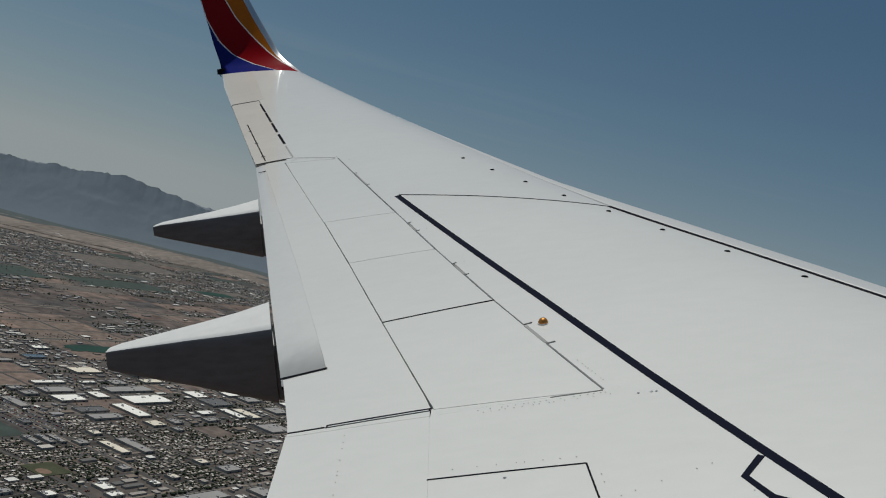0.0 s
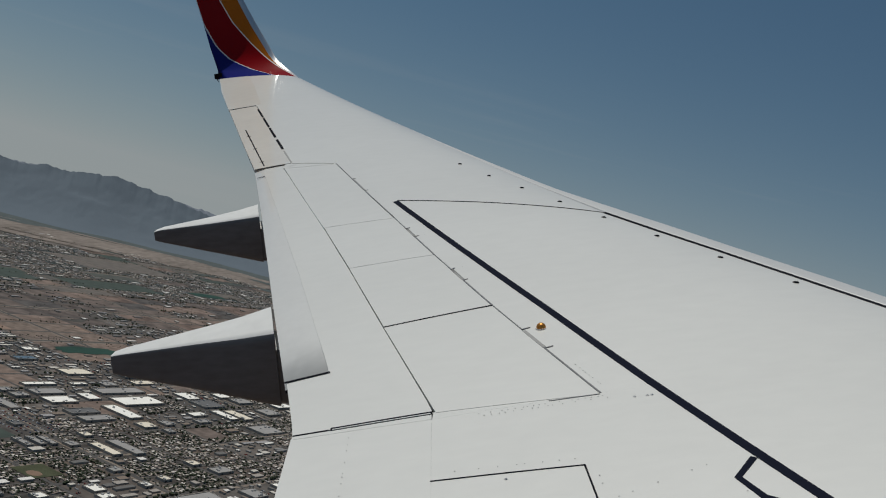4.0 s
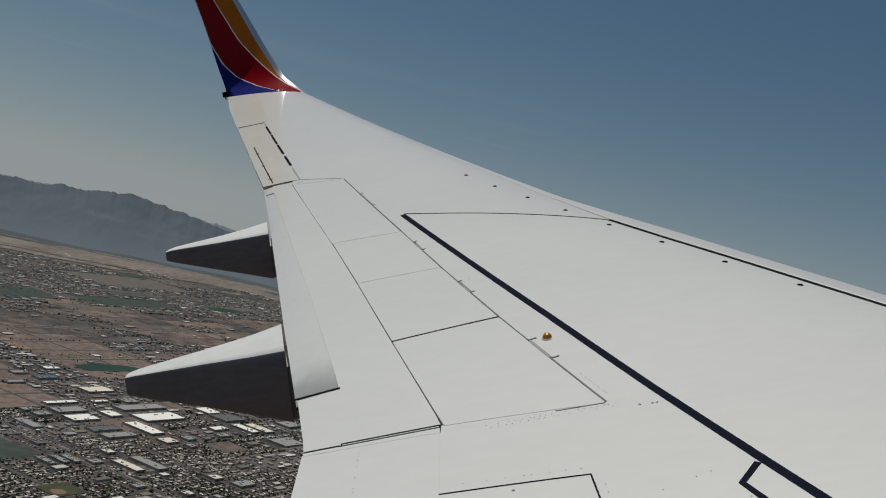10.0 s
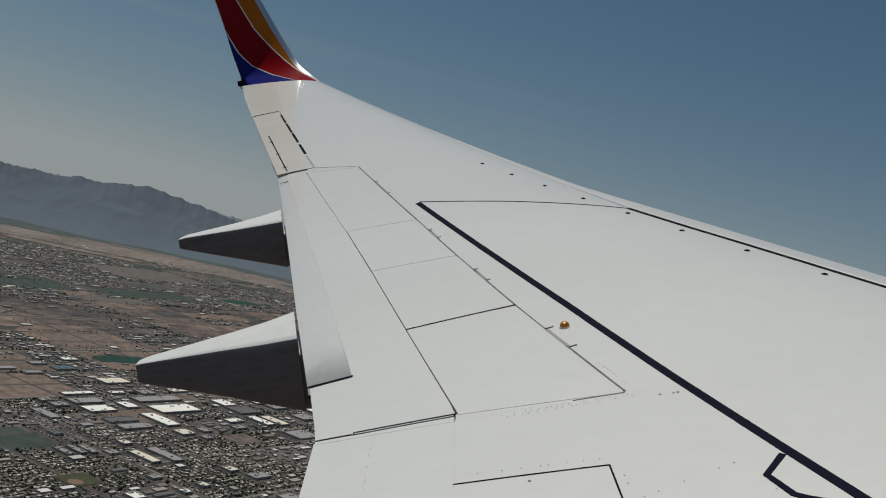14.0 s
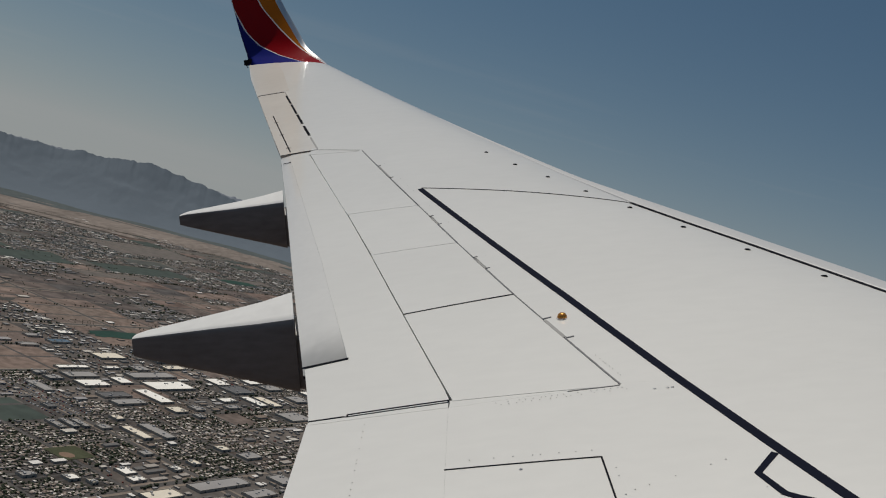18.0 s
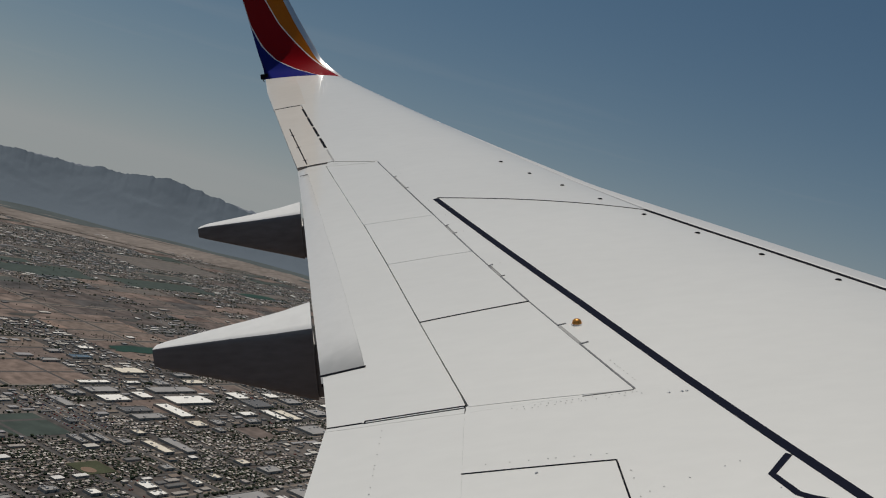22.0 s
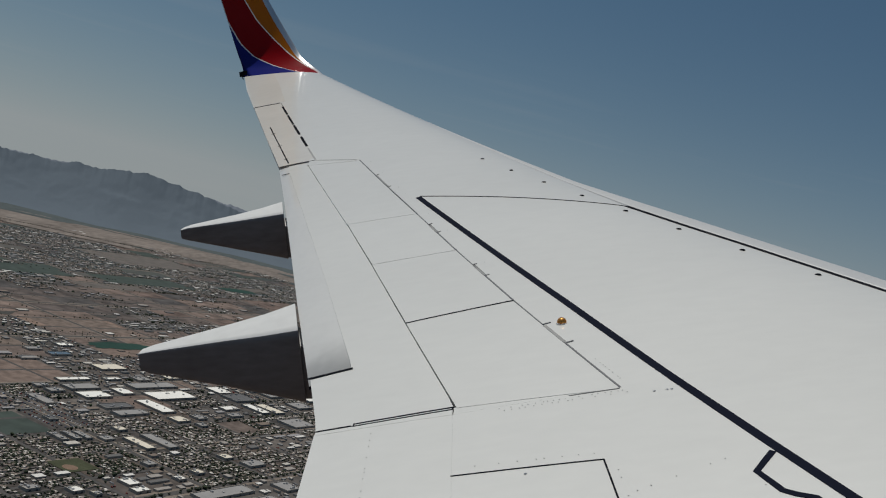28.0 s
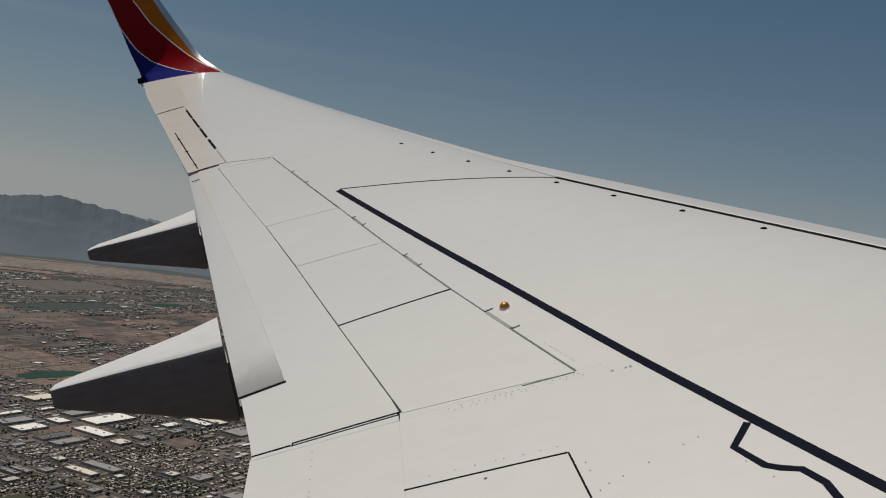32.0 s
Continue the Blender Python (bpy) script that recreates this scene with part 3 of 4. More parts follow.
# dark strips laid on the surface for the shade inside the end gaps
ribbon("flap_end_gap", [(6.5755, -0.11), (6.5865, 0.30), (6.591, 0.44)], 0.023, M_NEAR_BLACK, flap, lift=0.001)
ribbon("flap_end_gap", [(6.5555, -0.10), (6.5665, 0.30), (6.572, 0.44), (6.586, 0.468)], 0.009, M_NEAR_BLACK, flap, lift=0.002)
ribbon("flap_end_gap", [(6.582, 0.45), (6.590, 0.645)], 0.012, M_NEAR_BLACK, flap, lift=0.001)
ribbon("segment_end_gap", [(7.278, 0.512), (7.262, 0.66), (7.247, 0.79)], 0.018, M_NEAR_BLACK, flap, lift=-0.004)
ribbon("aileron_end_seal", [(12.127, 1.81), (12.125, 1.60), (12.115, 1.41)], 0.010, M_NEAR_BLACK, ail, lift=0.004)
ribbon("skin_seam", [(12.10, 1.40), (11.85, 0.93)], 0.003, M_RIVET, wing, lift=0.0055)
ribbon("spoiler_end_seam", [(6.4885, -0.985), (6.4935, -0.72)], 0.0035, M_RIVET, wing, lift=0.004)
ribbon("spoiler_hinge_seal", [(11.83, 0.90), (9.92, 0.228)], 0.008, M_SHADE, wing, lift=0.003)
ribbon("spoiler_joint_seal", [(7.83, -0.50), (7.76, 0.21)], 0.010, M_NEAR_BLACK, wing, lift=0.004)
ribbon("segment_end_seam", [(11.85, 1.655), (11.84, 1.735)], 0.008, M_NEAR_BLACK, flap, lift=-0.004)
ribbon("flap_end_strip", [(6.5625, -0.10), (6.5735, 0.30), (6.578, 0.43)], 0.007, M_WHITE, flap, "white strip inside the flap's end gap", lift=0.004)

# wing-tip lamp housing at the winglet's foot
verts = [Vector((16.86 + 0.04 * sx * (1 - 0.3 * (sy > 0)), 3.165 + 0.055 * sy, 2.59 + 0.05 * sz * (1 - 0.25 * (sy > 0)))) for sx in (-1, 1) for sy in (-1, 1) for sz in (-1, 1)]
bare("tip_lamp_housing", verts, [(0, 1, 3, 2), (4, 6, 7, 5), (0, 4, 5, 1), (2, 3, 7, 6), (0, 2, 6, 4), (1, 5, 7, 3)], M_NEAR_BLACK, wing, "dark wing-tip lamp housing")
ribbon("static_wick", [(16.72, 3.16), (16.55, 3.10)], 0.012, M_NEAR_BLACK, wing, lift=0.02)


# ---- the plain below ----
def palette(name, colours, rough=0.85, source="island", grain=0.12, scale=0.4):
    """A matte material that picks one of several colours for each loose piece, with a little grain."""
    m = bpy.data.materials.new(name)
    m.use_nodes = True
    n, l = m.node_tree.nodes, m.node_tree.links
    b = n["Principled BSDF"]
    b.inputs["Roughness"].default_value = rough
    b.inputs["Specular IOR Level"].default_value = 0.2
    ramp = n.new("ShaderNodeValToRGB")
    ramp.color_ramp.interpolation = "CONSTANT"
    while len(ramp.color_ramp.elements) < len(colours):
        ramp.color_ramp.elements.new(0.5)
    for i, c in enumerate(colours):
        ramp.color_ramp.elements[i].position = i / len(colours)
        ramp.color_ramp.elements[i].color = (*c, 1)
    if source == "island":
        l.new(n.new("ShaderNodeNewGeometry").outputs["Random Per Island"], ramp.inputs[0])
    else:
        l.new(n.new("ShaderNodeObjectInfo").outputs["Random"], ramp.inputs[0])
    tc, nz = n.new("ShaderNodeTexCoord"), n.new("ShaderNodeTexNoise")
    nz.inputs["Scale"].default_value, nz.inputs["Detail"].default_value = scale, 4
    l.new(tc.outputs["Object"], nz.inputs[0])
    mr = n.new("ShaderNodeMapRange")
    mr.inputs[1].default_value, mr.inputs[2].default_value, mr.inputs[3].default_value, mr.inputs[4].default_value = 0.3, 0.7, 1 - grain, 1 + grain
    l.new(nz.outputs[0], mr.inputs[0])
    mul = n.new("ShaderNodeVectorMath")
    mul.operation = "SCALE"
    l.new(ramp.outputs[0], mul.inputs[0]), l.new(mr.outputs[0], mul.inputs["Scale"])
    l.new(mul.outputs[0], b.inputs["Base Color"])
    return m


M_EARTH = material("desert_earth", (0.128, 0.094, 0.077), 0.95, vary=0.45, scale=0.004, fine=0.06, bump=0, gloss=0.1)
M_TAN = material("pale_wash_sand", (0.20, 0.172, 0.15), 0.95, vary=0.42, scale=0.007, fine=0.05, bump=0, gloss=0.1, stretch=(0.3, 1, 1))
# distance haze is put into these two rock colours, bluish and paler
M_ROCK = material("haze_blue_rock", (0.125, 0.152, 0.178), 0.95, vary=0.05, scale=0.01, fine=0.2, bump=0, gloss=0.0)
M_ROCK_FAR = material("pale_haze_rock", (0.20, 0.225, 0.26), 0.95, vary=0.08, scale=0.004, fine=0.03, bump=0, gloss=0.0)
M_ASPHALT = material("asphalt", (0.092, 0.087, 0.083), 0.9, vary=0.25, scale=0.02, fine=0.3, bump=0, gloss=0.1)
M_VERGE = material("pale_verge", (0.215, 0.18, 0.15), 0.95, vary=0.25, scale=0.03, fine=0.3, bump=0, gloss=0.1)
M_YARD = palette("house_lots", [(0.062, 0.053, 0.047), (0.085, 0.067, 0.057), (0.05, 0.045, 0.041), (0.10, 0.078, 0.064)], grain=0.5, scale=0.12)
M_PAVED = palette("paved_yards", [(0.078, 0.07, 0.064), (0.105, 0.094, 0.085), (0.135, 0.118, 0.105), (0.10, 0.085, 0.075)], grain=0.25, scale=0.08)
M_BARE = palette("bare_lots", [(0.16, 0.12, 0.10), (0.225, 0.16, 0.125), (0.15, 0.116, 0.099), (0.185, 0.138, 0.113), (0.14, 0.11, 0.094), (0.17, 0.132, 0.108)], grain=0.35, scale=0.07)
M_CROP = palette("crop_fields", [(0.052, 0.068, 0.058), (0.076, 0.082, 0.073), (0.10, 0.095, 0.085), (0.06, 0.07, 0.064), (0.13, 0.116, 0.103)], grain=0.2, scale=0.04)
M_HOUSE = palette("house_walls", [(0.34, 0.29, 0.24), (0.42, 0.38, 0.33), (0.28, 0.23, 0.19), (0.45, 0.43, 0.40)])
ROOF_TONES = [(0.22, 0.18, 0.153), (0.37, 0.325, 0.28), (0.21, 0.19, 0.18), (0.50, 0.46, 0.415), (0.26, 0.215, 0.185), (0.13, 0.117, 0.11), (0.64, 0.60, 0.55), (0.17, 0.138, 0.12), (0.31, 0.27, 0.24)]
M_TILE = palette("house_roofs", ROOF_TONES)
M_TILE_EACH = palette("house_roofs_near", ROOF_TONES, source="object")
M_LEAF = palette("tree_crowns", [(0.028, 0.04, 0.023), (0.042, 0.054, 0.03), (0.022, 0.03, 0.02), (0.05, 0.055, 0.034)], grain=0.3, scale=0.5)
M_ROOFS = {
    "white": material("white_membrane_roof", (0.84, 0.82, 0.76), 0.7, vary=0.08, scale=0.05, fine=0.5, bump=0, gloss=0.2),
    "cream": material("cream_gravel_roof", (0.70, 0.64, 0.53), 0.8, vary=0.12, scale=0.05, fine=0.6, bump=0, gloss=0.2),
    "grey": material("grey_roof", (0.30, 0.29, 0.28), 0.8, vary=0.14, scale=0.05, fine=0.6, bump=0, gloss=0.2),
    "dark": material("dark_grey_roof", (0.13, 0.13, 0.132), 0.8, vary=0.14, scale=0.05, fine=0.6, bump=0, gloss=0.2),
    "blue": material("blue_metal_roof", (0.10, 0.15, 0.20), 0.5, vary=0.12, scale=0.05, fine=0.6, bump=0, gloss=0.3),
}
M_TILTUP = material("tilt_up_concrete", (0.36, 0.33, 0.29), 0.9, vary=0.12, scale=0.1, fine=0.8, bump=0, gloss=0.1)
M_DOCK = material("dock_door_grey", (0.09, 0.09, 0.09), 0.7, vary=0.1, bump=0, gloss=0.1)
M_UNIT = material("galvanised_unit", (0.35, 0.35, 0.35), 0.6, vary=0.1, bump=0, gloss=0.3)
M_WATER = material("still_pond_water", (0.032, 0.066, 0.054), 0.7, vary=0.2, scale=0.02, fine=0.2, bump=0, gloss=0.03)

STREET = radians(-30)
E1, E2 = Vector((math.cos(STREET), math.sin(STREET), 0)), Vector((-math.sin(STREET), math.cos(STREET), 0))


def town(a, b, z=0.0):
    """From the street grid's axes to the plain."""
    return E1 * a + E2 * b + Vector((0, 0, z))


rng = random.Random(11)
s = 9000
tagged(bare("ground", [(-s, -s, 0), (s, -s, 0), (s, s, 0), (-s, s, 0)], [(0, 1, 2, 3)], M_EARTH), "flat brown desert plain under the city", "ground", kind="structure")


class Heap:
    """Faces gathered for one joined mesh."""
    def __init__(self):
        self.verts, self.faces, self.slots = [], [], []

    def add(self, verts, faces, slots=None):
        o = len(self.verts)
        self.verts += verts
        self.faces += [tuple(i + o for i in f) for f in faces]
        self.slots += slots or [0] * len(faces)

    def quad(self, a0, b0, a1, b1, z):
        self.add([town(a0, b0, z), town(a1, b0, z), town(a1, b1, z), town(a0, b1, z)], [(0, 1, 2, 3)])

    def done(self, name, mats, label, category, kind):
        return tagged(bare(name, self.verts, self.faces, mats, slots=self.slots), label, category, kind=kind)


lots = {k: Heap() for k in ("yard", "paved", "bare", "open", "crop", "far_yard")}
cars = Heap()
streets, verges, houses, trees, sheds = Heap(), Heap(), Heap(), Heap(), Heap()


def put_house(heap, a, b, w, d, h, turn):
    if turn:
        w, d = d, w
    r = h + min(w, d) * 0.22
    c = [(-1, -1), (1, -1), (1, 1), (-1, 1)]
    v = [town(a + x * w / 2, b + y * d / 2, 0) for x, y in c] + [town(a + x * w / 2 * 1.05, b + y * d / 2 * 1.05, h) for x, y in c]
    if w > d:
        v += [town(a - (w - d) / 2, b, r), town(a + (w - d) / 2, b, r)]
        roof = [(4, 5, 9, 8), (5, 6, 9), (6, 7, 8, 9), (7, 4, 8)]
    else:
        v += [town(a, b - (d - w) / 2, r), town(a, b + (d - w) / 2, r)]
        roof = [(4, 5, 8), (5, 6, 9, 8), (6, 7, 9), (7, 4, 8, 9)]
    heap.add(v, [(0, 1, 5, 4), (1, 2, 6, 5), (2, 3, 7, 6), (3, 0, 4, 7)] + roof, [0] * 4 + [1] * 4)


near_houses = []


def near_house(a, b, turn):
    """One of a few shared house shapes, as a thing of its own."""
    if len(near_houses) < 14:
        thing = tagged(new("house"), rng.choice(("small low house with a brown hipped roof", "small low house with a grey hipped roof", "small low stucco house with a tan hipped roof")), "house", "houses in the near streets")
        w, d, h = rng.uniform(3.0, 3.9), rng.uniform(2.5, 3.0), rng.uniform(1.4, 1.7)
        r = h + d * 0.22
        c = [(-1, -1), (1, -1), (1, 1), (-1, 1)]
        bare("wall", [Vector((x * w / 2, y * d / 2, z)) for z in (0, h) for x, y in c], [(0, 1, 5, 4), (1, 2, 6, 5), (2, 3, 7, 6), (3, 0, 4, 7)], M_HOUSE, thing)
        v = [Vector((x * w * 0.54, y * d * 0.55, h - 0.1)) for x, y in c] + [Vector((-(w - d) / 2 - 0.5, 0, r)), Vector(((w - d) / 2 + 0.5, 0, r))]
        bare("roof", v, [(0, 1, 5, 4), (1, 2, 5), (2, 3, 4, 5), (3, 0, 4), (3, 2, 1, 0)], M_TILE_EACH, thing)
        thing.matrix_world = Matrix.Translation(town(a, b)) @ Matrix.Rotation(STREET + (math.pi / 2 if turn else 0), 4, "Z")
        near_houses.append(thing)
    else:
        near_houses.append(copy_thing(near_houses[rng.randrange(14)], Matrix.Translation(town(a, b)) @ Matrix.Rotation(STREET + (math.pi / 2 if turn else 0), 4, "Z")))


near_trees = []


def near_tree(a, b, r):
    if len(near_trees) < 10:
        thing = tagged(new("tree"), "small dark green street tree with a rounded ragged crown", "tree", "trees in the near streets")
        k, v, f = 6, [], []
        for rad, z in ((0.16, 0), (0.11, 0.9), (0.07, 1.6)):
            v += [Vector((math.cos(6.2832 * j / k) * rad, math.sin(6.2832 * j / k) * rad, z)) for j in range(k)]
        for i in range(2):
            f += [(i * k + j, i * k + (j + 1) % k, i * k + k + (j + 1) % k, i * k + k + j) for j in range(k)]
        bare("trunk", v, f, M_HOUSE, thing)
        v, f = [], []
        for _ in range(9):
            o = Vector((rng.uniform(-1, 1), rng.uniform(-1, 1), rng.uniform(1.2, 2.6)))
            q = rng.uniform(0.5, 0.95)
            f += [tuple(len(v) + i for i in t) for t in ICO_F]
            v += [o + Vector((x, y, z * 0.8)) * q * rng.uniform(0.65, 1.3) for x, y, z in ICO]
        bare("crown", v, f, M_LEAF, thing)
        near_trees.append(thing)
        thing.matrix_world = Matrix.Translation(town(a, b)) @ Matrix.Scale(r / 1.8, 4)
    else:
        near_trees.append(copy_thing(near_trees[rng.randrange(10)], Matrix.Translation(town(a, b)) @ Matrix.Rotation(rng.uniform(0, 6.28), 4, "Z")))


ICO = [(0, 0, -1)] + [(math.cos(t) * 0.894, math.sin(t) * 0.894, -0.447) for t in [k * 1.2566 for k in range(5)]] + [(math.cos(t) * 0.894, math.sin(t) * 0.894, 0.447) for t in [k * 1.2566 + 0.628 for k in range(5)]] + [(0, 0, 1)]
ICO_F = [(0, 2, 1), (0, 3, 2), (0, 4, 3), (0, 5, 4), (0, 1, 5), (1, 2, 6), (2, 3, 7), (3, 4, 8), (4, 5, 9), (5, 1, 10), (2, 7, 6), (3, 8, 7), (4, 9, 8), (5, 10, 9), (1, 6, 10), (6, 7, 11), (7, 8, 11), (8, 9, 11), (9, 10, 11), (10, 6, 11)]


OCTA = [(1, 0, 0), (0, 1, 0), (-1, 0, 0), (0, -1, 0), (0, 0, 1), (0, 0, -1)]
OCTA_F = [(0, 1, 4), (1, 2, 4), (2, 3, 4), (3, 0, 4), (1, 0, 5), (2, 1, 5), (3, 2, 5), (0, 3, 5)]


def put_tree(a, b, r):
    if town(a, b).length > 1900:
        o, f = town(a, b, r), r * rng.uniform(0.8, 1.1)
        trees.add([o + Vector((x, y, z * 0.9)) * f * rng.uniform(0.75, 1.25) for x, y, z in OCTA], OCTA_F)
        return
    for _ in range(2 if town(a, b).length < 1500 else 1):
        da, db, f = rng.uniform(-0.5, 0.5) * r, rng.uniform(-0.5, 0.5) * r, rng.uniform(0.6, 1.0) * r
        o = town(a + da, b + db, r * rng.uniform(0.9, 1.2))
        trees.add([o + Vector((x, y, z * 0.85)) * f * rng.uniform(0.7, 1.25) for x, y, z in ICO], ICO_F)


near_sheds = 0


def put_shed(a, b, w, d, h, far):
    global near_sheds
    if far < 1350 and near_sheds < 130:
        near_sheds += 1
        thing = warehouse(a, b, w, d, h, rng.choice(("white", "cream", "grey", "grey", "dark", "cream")), False)
        thing.name = "shop_building"
        tagged(thing, "small flat-roofed commercial building with a parapet", "building", "small buildings on the plain")
        return
    c = [(-1, -1), (1, -1), (1, 1), (-1, 1)]
    v = [town(a + x * w / 2, b + y * d / 2, z) for z in (0, h) for x, y in c]
    sheds.add(v, [(0, 1, 5, 4), (1, 2, 6, 5), (2, 3, 7, 6), (3, 0, 4, 7), (4, 5, 6, 7)], [0] * 4 + [1])


def box_mesh(name, w, d, z0, z1, mat, parent, a=0.0, b=0.0, label=""):
    v = [Vector((a + x * w / 2, b + y * d / 2, z)) for z in (z0, z1) for x, y in ((-1, -1), (1, -1), (1, 1), (-1, 1))]
    return bare(name, v, [(0, 1, 5, 4), (1, 2, 6, 5), (2, 3, 7, 6), (3, 0, 4, 7), (4, 5, 6, 7), (3, 2, 1, 0)], mat, parent, label)


TONE = {"white": "long white-roofed warehouse with pale concrete walls", "cream": "cream gravel-roofed warehouse with pale concrete walls", "grey": "grey-roofed warehouse with pale concrete walls", "dark": "dark grey-roofed warehouse with concrete walls", "blue": "blue metal-roofed hall with concrete walls"}


def warehouse(a, b, w, d, h, tone, units=True):
    thing = tagged(new("warehouse"), TONE[tone], "warehouse", "warehouses on the plain")
    thing.matrix_world = Matrix.Translation(town(a, b)) @ Matrix.Rotation(STREET, 4, "Z")
    t = 0.5
    v, f = [], []
    for k, (iw, z) in enumerate(((0, 0), (0, h), (t, h), (t, h - 0.9))):
        v += [Vector((x * (w / 2 - iw), y * (d / 2 - iw), z)) for x, y in ((-1, -1), (1, -1), (1, 1), (-1, 1))]
    for k in range(3):
        f += [(4 * k + j, 4 * k + (j + 1) % 4, 4 * k + 4 + (j + 1) % 4, 4 * k + 4 + j) for j in range(4)]
    bare("wall", v, f, M_TILTUP, thing)
    roof = bare("roof", [Vector((x * (w / 2 - t), y * (d / 2 - t), h - 0.9 + (0.5 if y == 0 else 0))) for y in (-1, 0, 1) for x in (-1, 1)], [(0, 1, 3, 2), (2, 3, 5, 4)], M_ROOFS[tone], thing)
    if units:
        for _ in range(rng.randint(2, 5)):
            box_mesh("roof_unit", rng.uniform(1.5, 3), rng.uniform(1.5, 3), h - 0.6, h + rng.uniform(0.3, 1.0), M_UNIT, roof, rng.uniform(-0.42, 0.42) * w, rng.uniform(-0.4, 0.4) * d)
        n = max(2, int(w / 14))
        for k in range(n):
            box_mesh("dock_door", 2.2, 0.3, 0.2, 2.2, M_DOCK, thing, (k + 0.5) * w / n - w / 2, -d / 2 - 0.05)
    return thing


# places set out one by one: (a, b, width, depth, tone)
BELT = [
    (1089, 1222, 29, 18, "white"), (1038, 1170, 38, 17, "blue"), (1071, 1098, 50, 28, "cream"), (960, 1044, 54, 13, "white"), (945, 1010, 50, 23, "grey"), (936, 974, 44, 26, "white"), (1078, 1037, 26, 21, "grey"),
    (1025, 1040, 29, 11, "white"), (1069, 1004, 84, 24, "grey"), (1059, 957, 77, 34, "white"), (994, 983, 23, 27, "white"), (991, 916, 25, 55, "white"), (1175, 970, 29, 32, "white"), (1178, 932, 45, 34, "dark"),
    (1265, 937, 35, 24, "grey"), (1264, 881, 35, 28, "grey"), (1250, 966, 27, 22, "white"), (1013, 1199, 27, 15, "grey"), (967, 1150, 31, 14, "grey"), (894, 1000, 23, 16, "grey"), (889, 1022, 20, 14, "grey"), (847, 967, 16, 41, "grey"),
]
YARDS = [
    (931, 926, 47, 19, "dark"), (930, 898, 50, 19, "grey"), (981, 862, 24, 21, "cream"), (1185, 876, 22, 44, "cream"), (1158, 880, 19, 42, "white"), (1168, 811, 47, 34, "grey"), (806, 897, 13, 15, "dark"), (865, 846, 14, 15, "cream"),
    (822, 820, 16, 14, "grey"), (996, 836, 13, 14, "grey"), (1020, 864, 17, 18, "grey"), (882, 796, 17, 50, "grey"), (850, 796, 15, 42, "cream"), (787, 838, 9, 27, "grey"), (801, 836, 9, 27, "grey"), (769, 838, 9, 27, "grey"),
    (1110, 890, 30, 16, "white"), (1090, 862, 26, 14, "grey"), (1330, 905, 40, 20, "white"), (1340, 960, 34, 24, "cream"), (1150, 1040, 40, 18, "cream"), (1160, 1075, 34, 16, "grey"),
]
SOUTH = [
    (677, 699, 14, 13, "white"), (690, 684, 8, 10, "cream"), (745, 698, 17, 18, "white"), (740, 677, 19, 12, "white"), (823, 640, 80, 20, "grey"), (915, 629, 25, 25, "grey"), (640, 717, 16, 11, "grey"), (845, 699, 13, 13, "cream"),
    (808, 690, 12, 12, "white"), (941, 700, 29, 18, "grey"), (924, 729, 16, 15, "cream"), (809, 737, 15, 12, "grey"), (735, 636, 44, 20, "cream"), (985, 632, 40, 24, "white"), (1045, 640, 36, 18, "cream"),
    (1100, 632, 30, 26, "grey"), (770, 600, 50, 22, "white"), (850, 606, 40, 18, "grey"), (920, 590, 44, 20, "cream"), (1010, 596, 50, 22, "white"), (1090, 590, 34, 18, "dark"),
]
HALLS = BELT + YARDS + SOUTH
for a, b, w, d, tone in HALLS:
    warehouse(a, b, w, d, 3.6, tone)

taken = [(a - w / 2 - 5, b - d / 2 - 5, a + w / 2 + 5, b + d / 2 + 5) for a, b, w, d, _ in HALLS]
PONDS = [(1128, 1198, 1290, 1250), (2130, 1810, 2290, 1880)]
taken += PONDS
PARK = (705, 742, 745, 776)
taken.append(PARK)
# open plots that break the street grid
PLOTS = [(706, 858, 780, 932, "crop"), (1030, 800, 1075, 842, "bare"), (830, 1030, 975, 1150, "bare"), (1110, 985, 1150, 1025, "bare"), (1195, 992, 1240, 1040, "bare"), (784, 862, 842, 930, "paved"), (1158, 1312, 1322, 1412, "bare"), (2000, 2100, 2360, 2300, "crop"), (1700, 1800, 1990, 1900, "crop"), (1380, 1830, 1620, 1930, "crop"), (1900, 1950, 2080, 2030, "crop")]
taken += [p[:4] for p in PLOTS]


def free(a, b, ra, rb):
    return not any(a + ra > p and a - ra < r and b + rb > q and b - rb < s2 for p, q, r, s2 in taken)


def keep_clear(x, y, w, d):
    taken.append((x - w / 2 - 2, y - d / 2 - 2, x + w / 2 + 2, y + d / 2 + 2))
    if len(taken) > len(HALLS) + len(PONDS) + 1 + len(PLOTS) + 90:
        taken.pop(len(HALLS) + len(PONDS) + 1 + len(PLOTS))


def in_view(a, b):
    p = town(a, b)
    az = math.degrees(math.atan2(p.y, p.x))
    return -7 < az < 36 and 830 < p.length < 3560


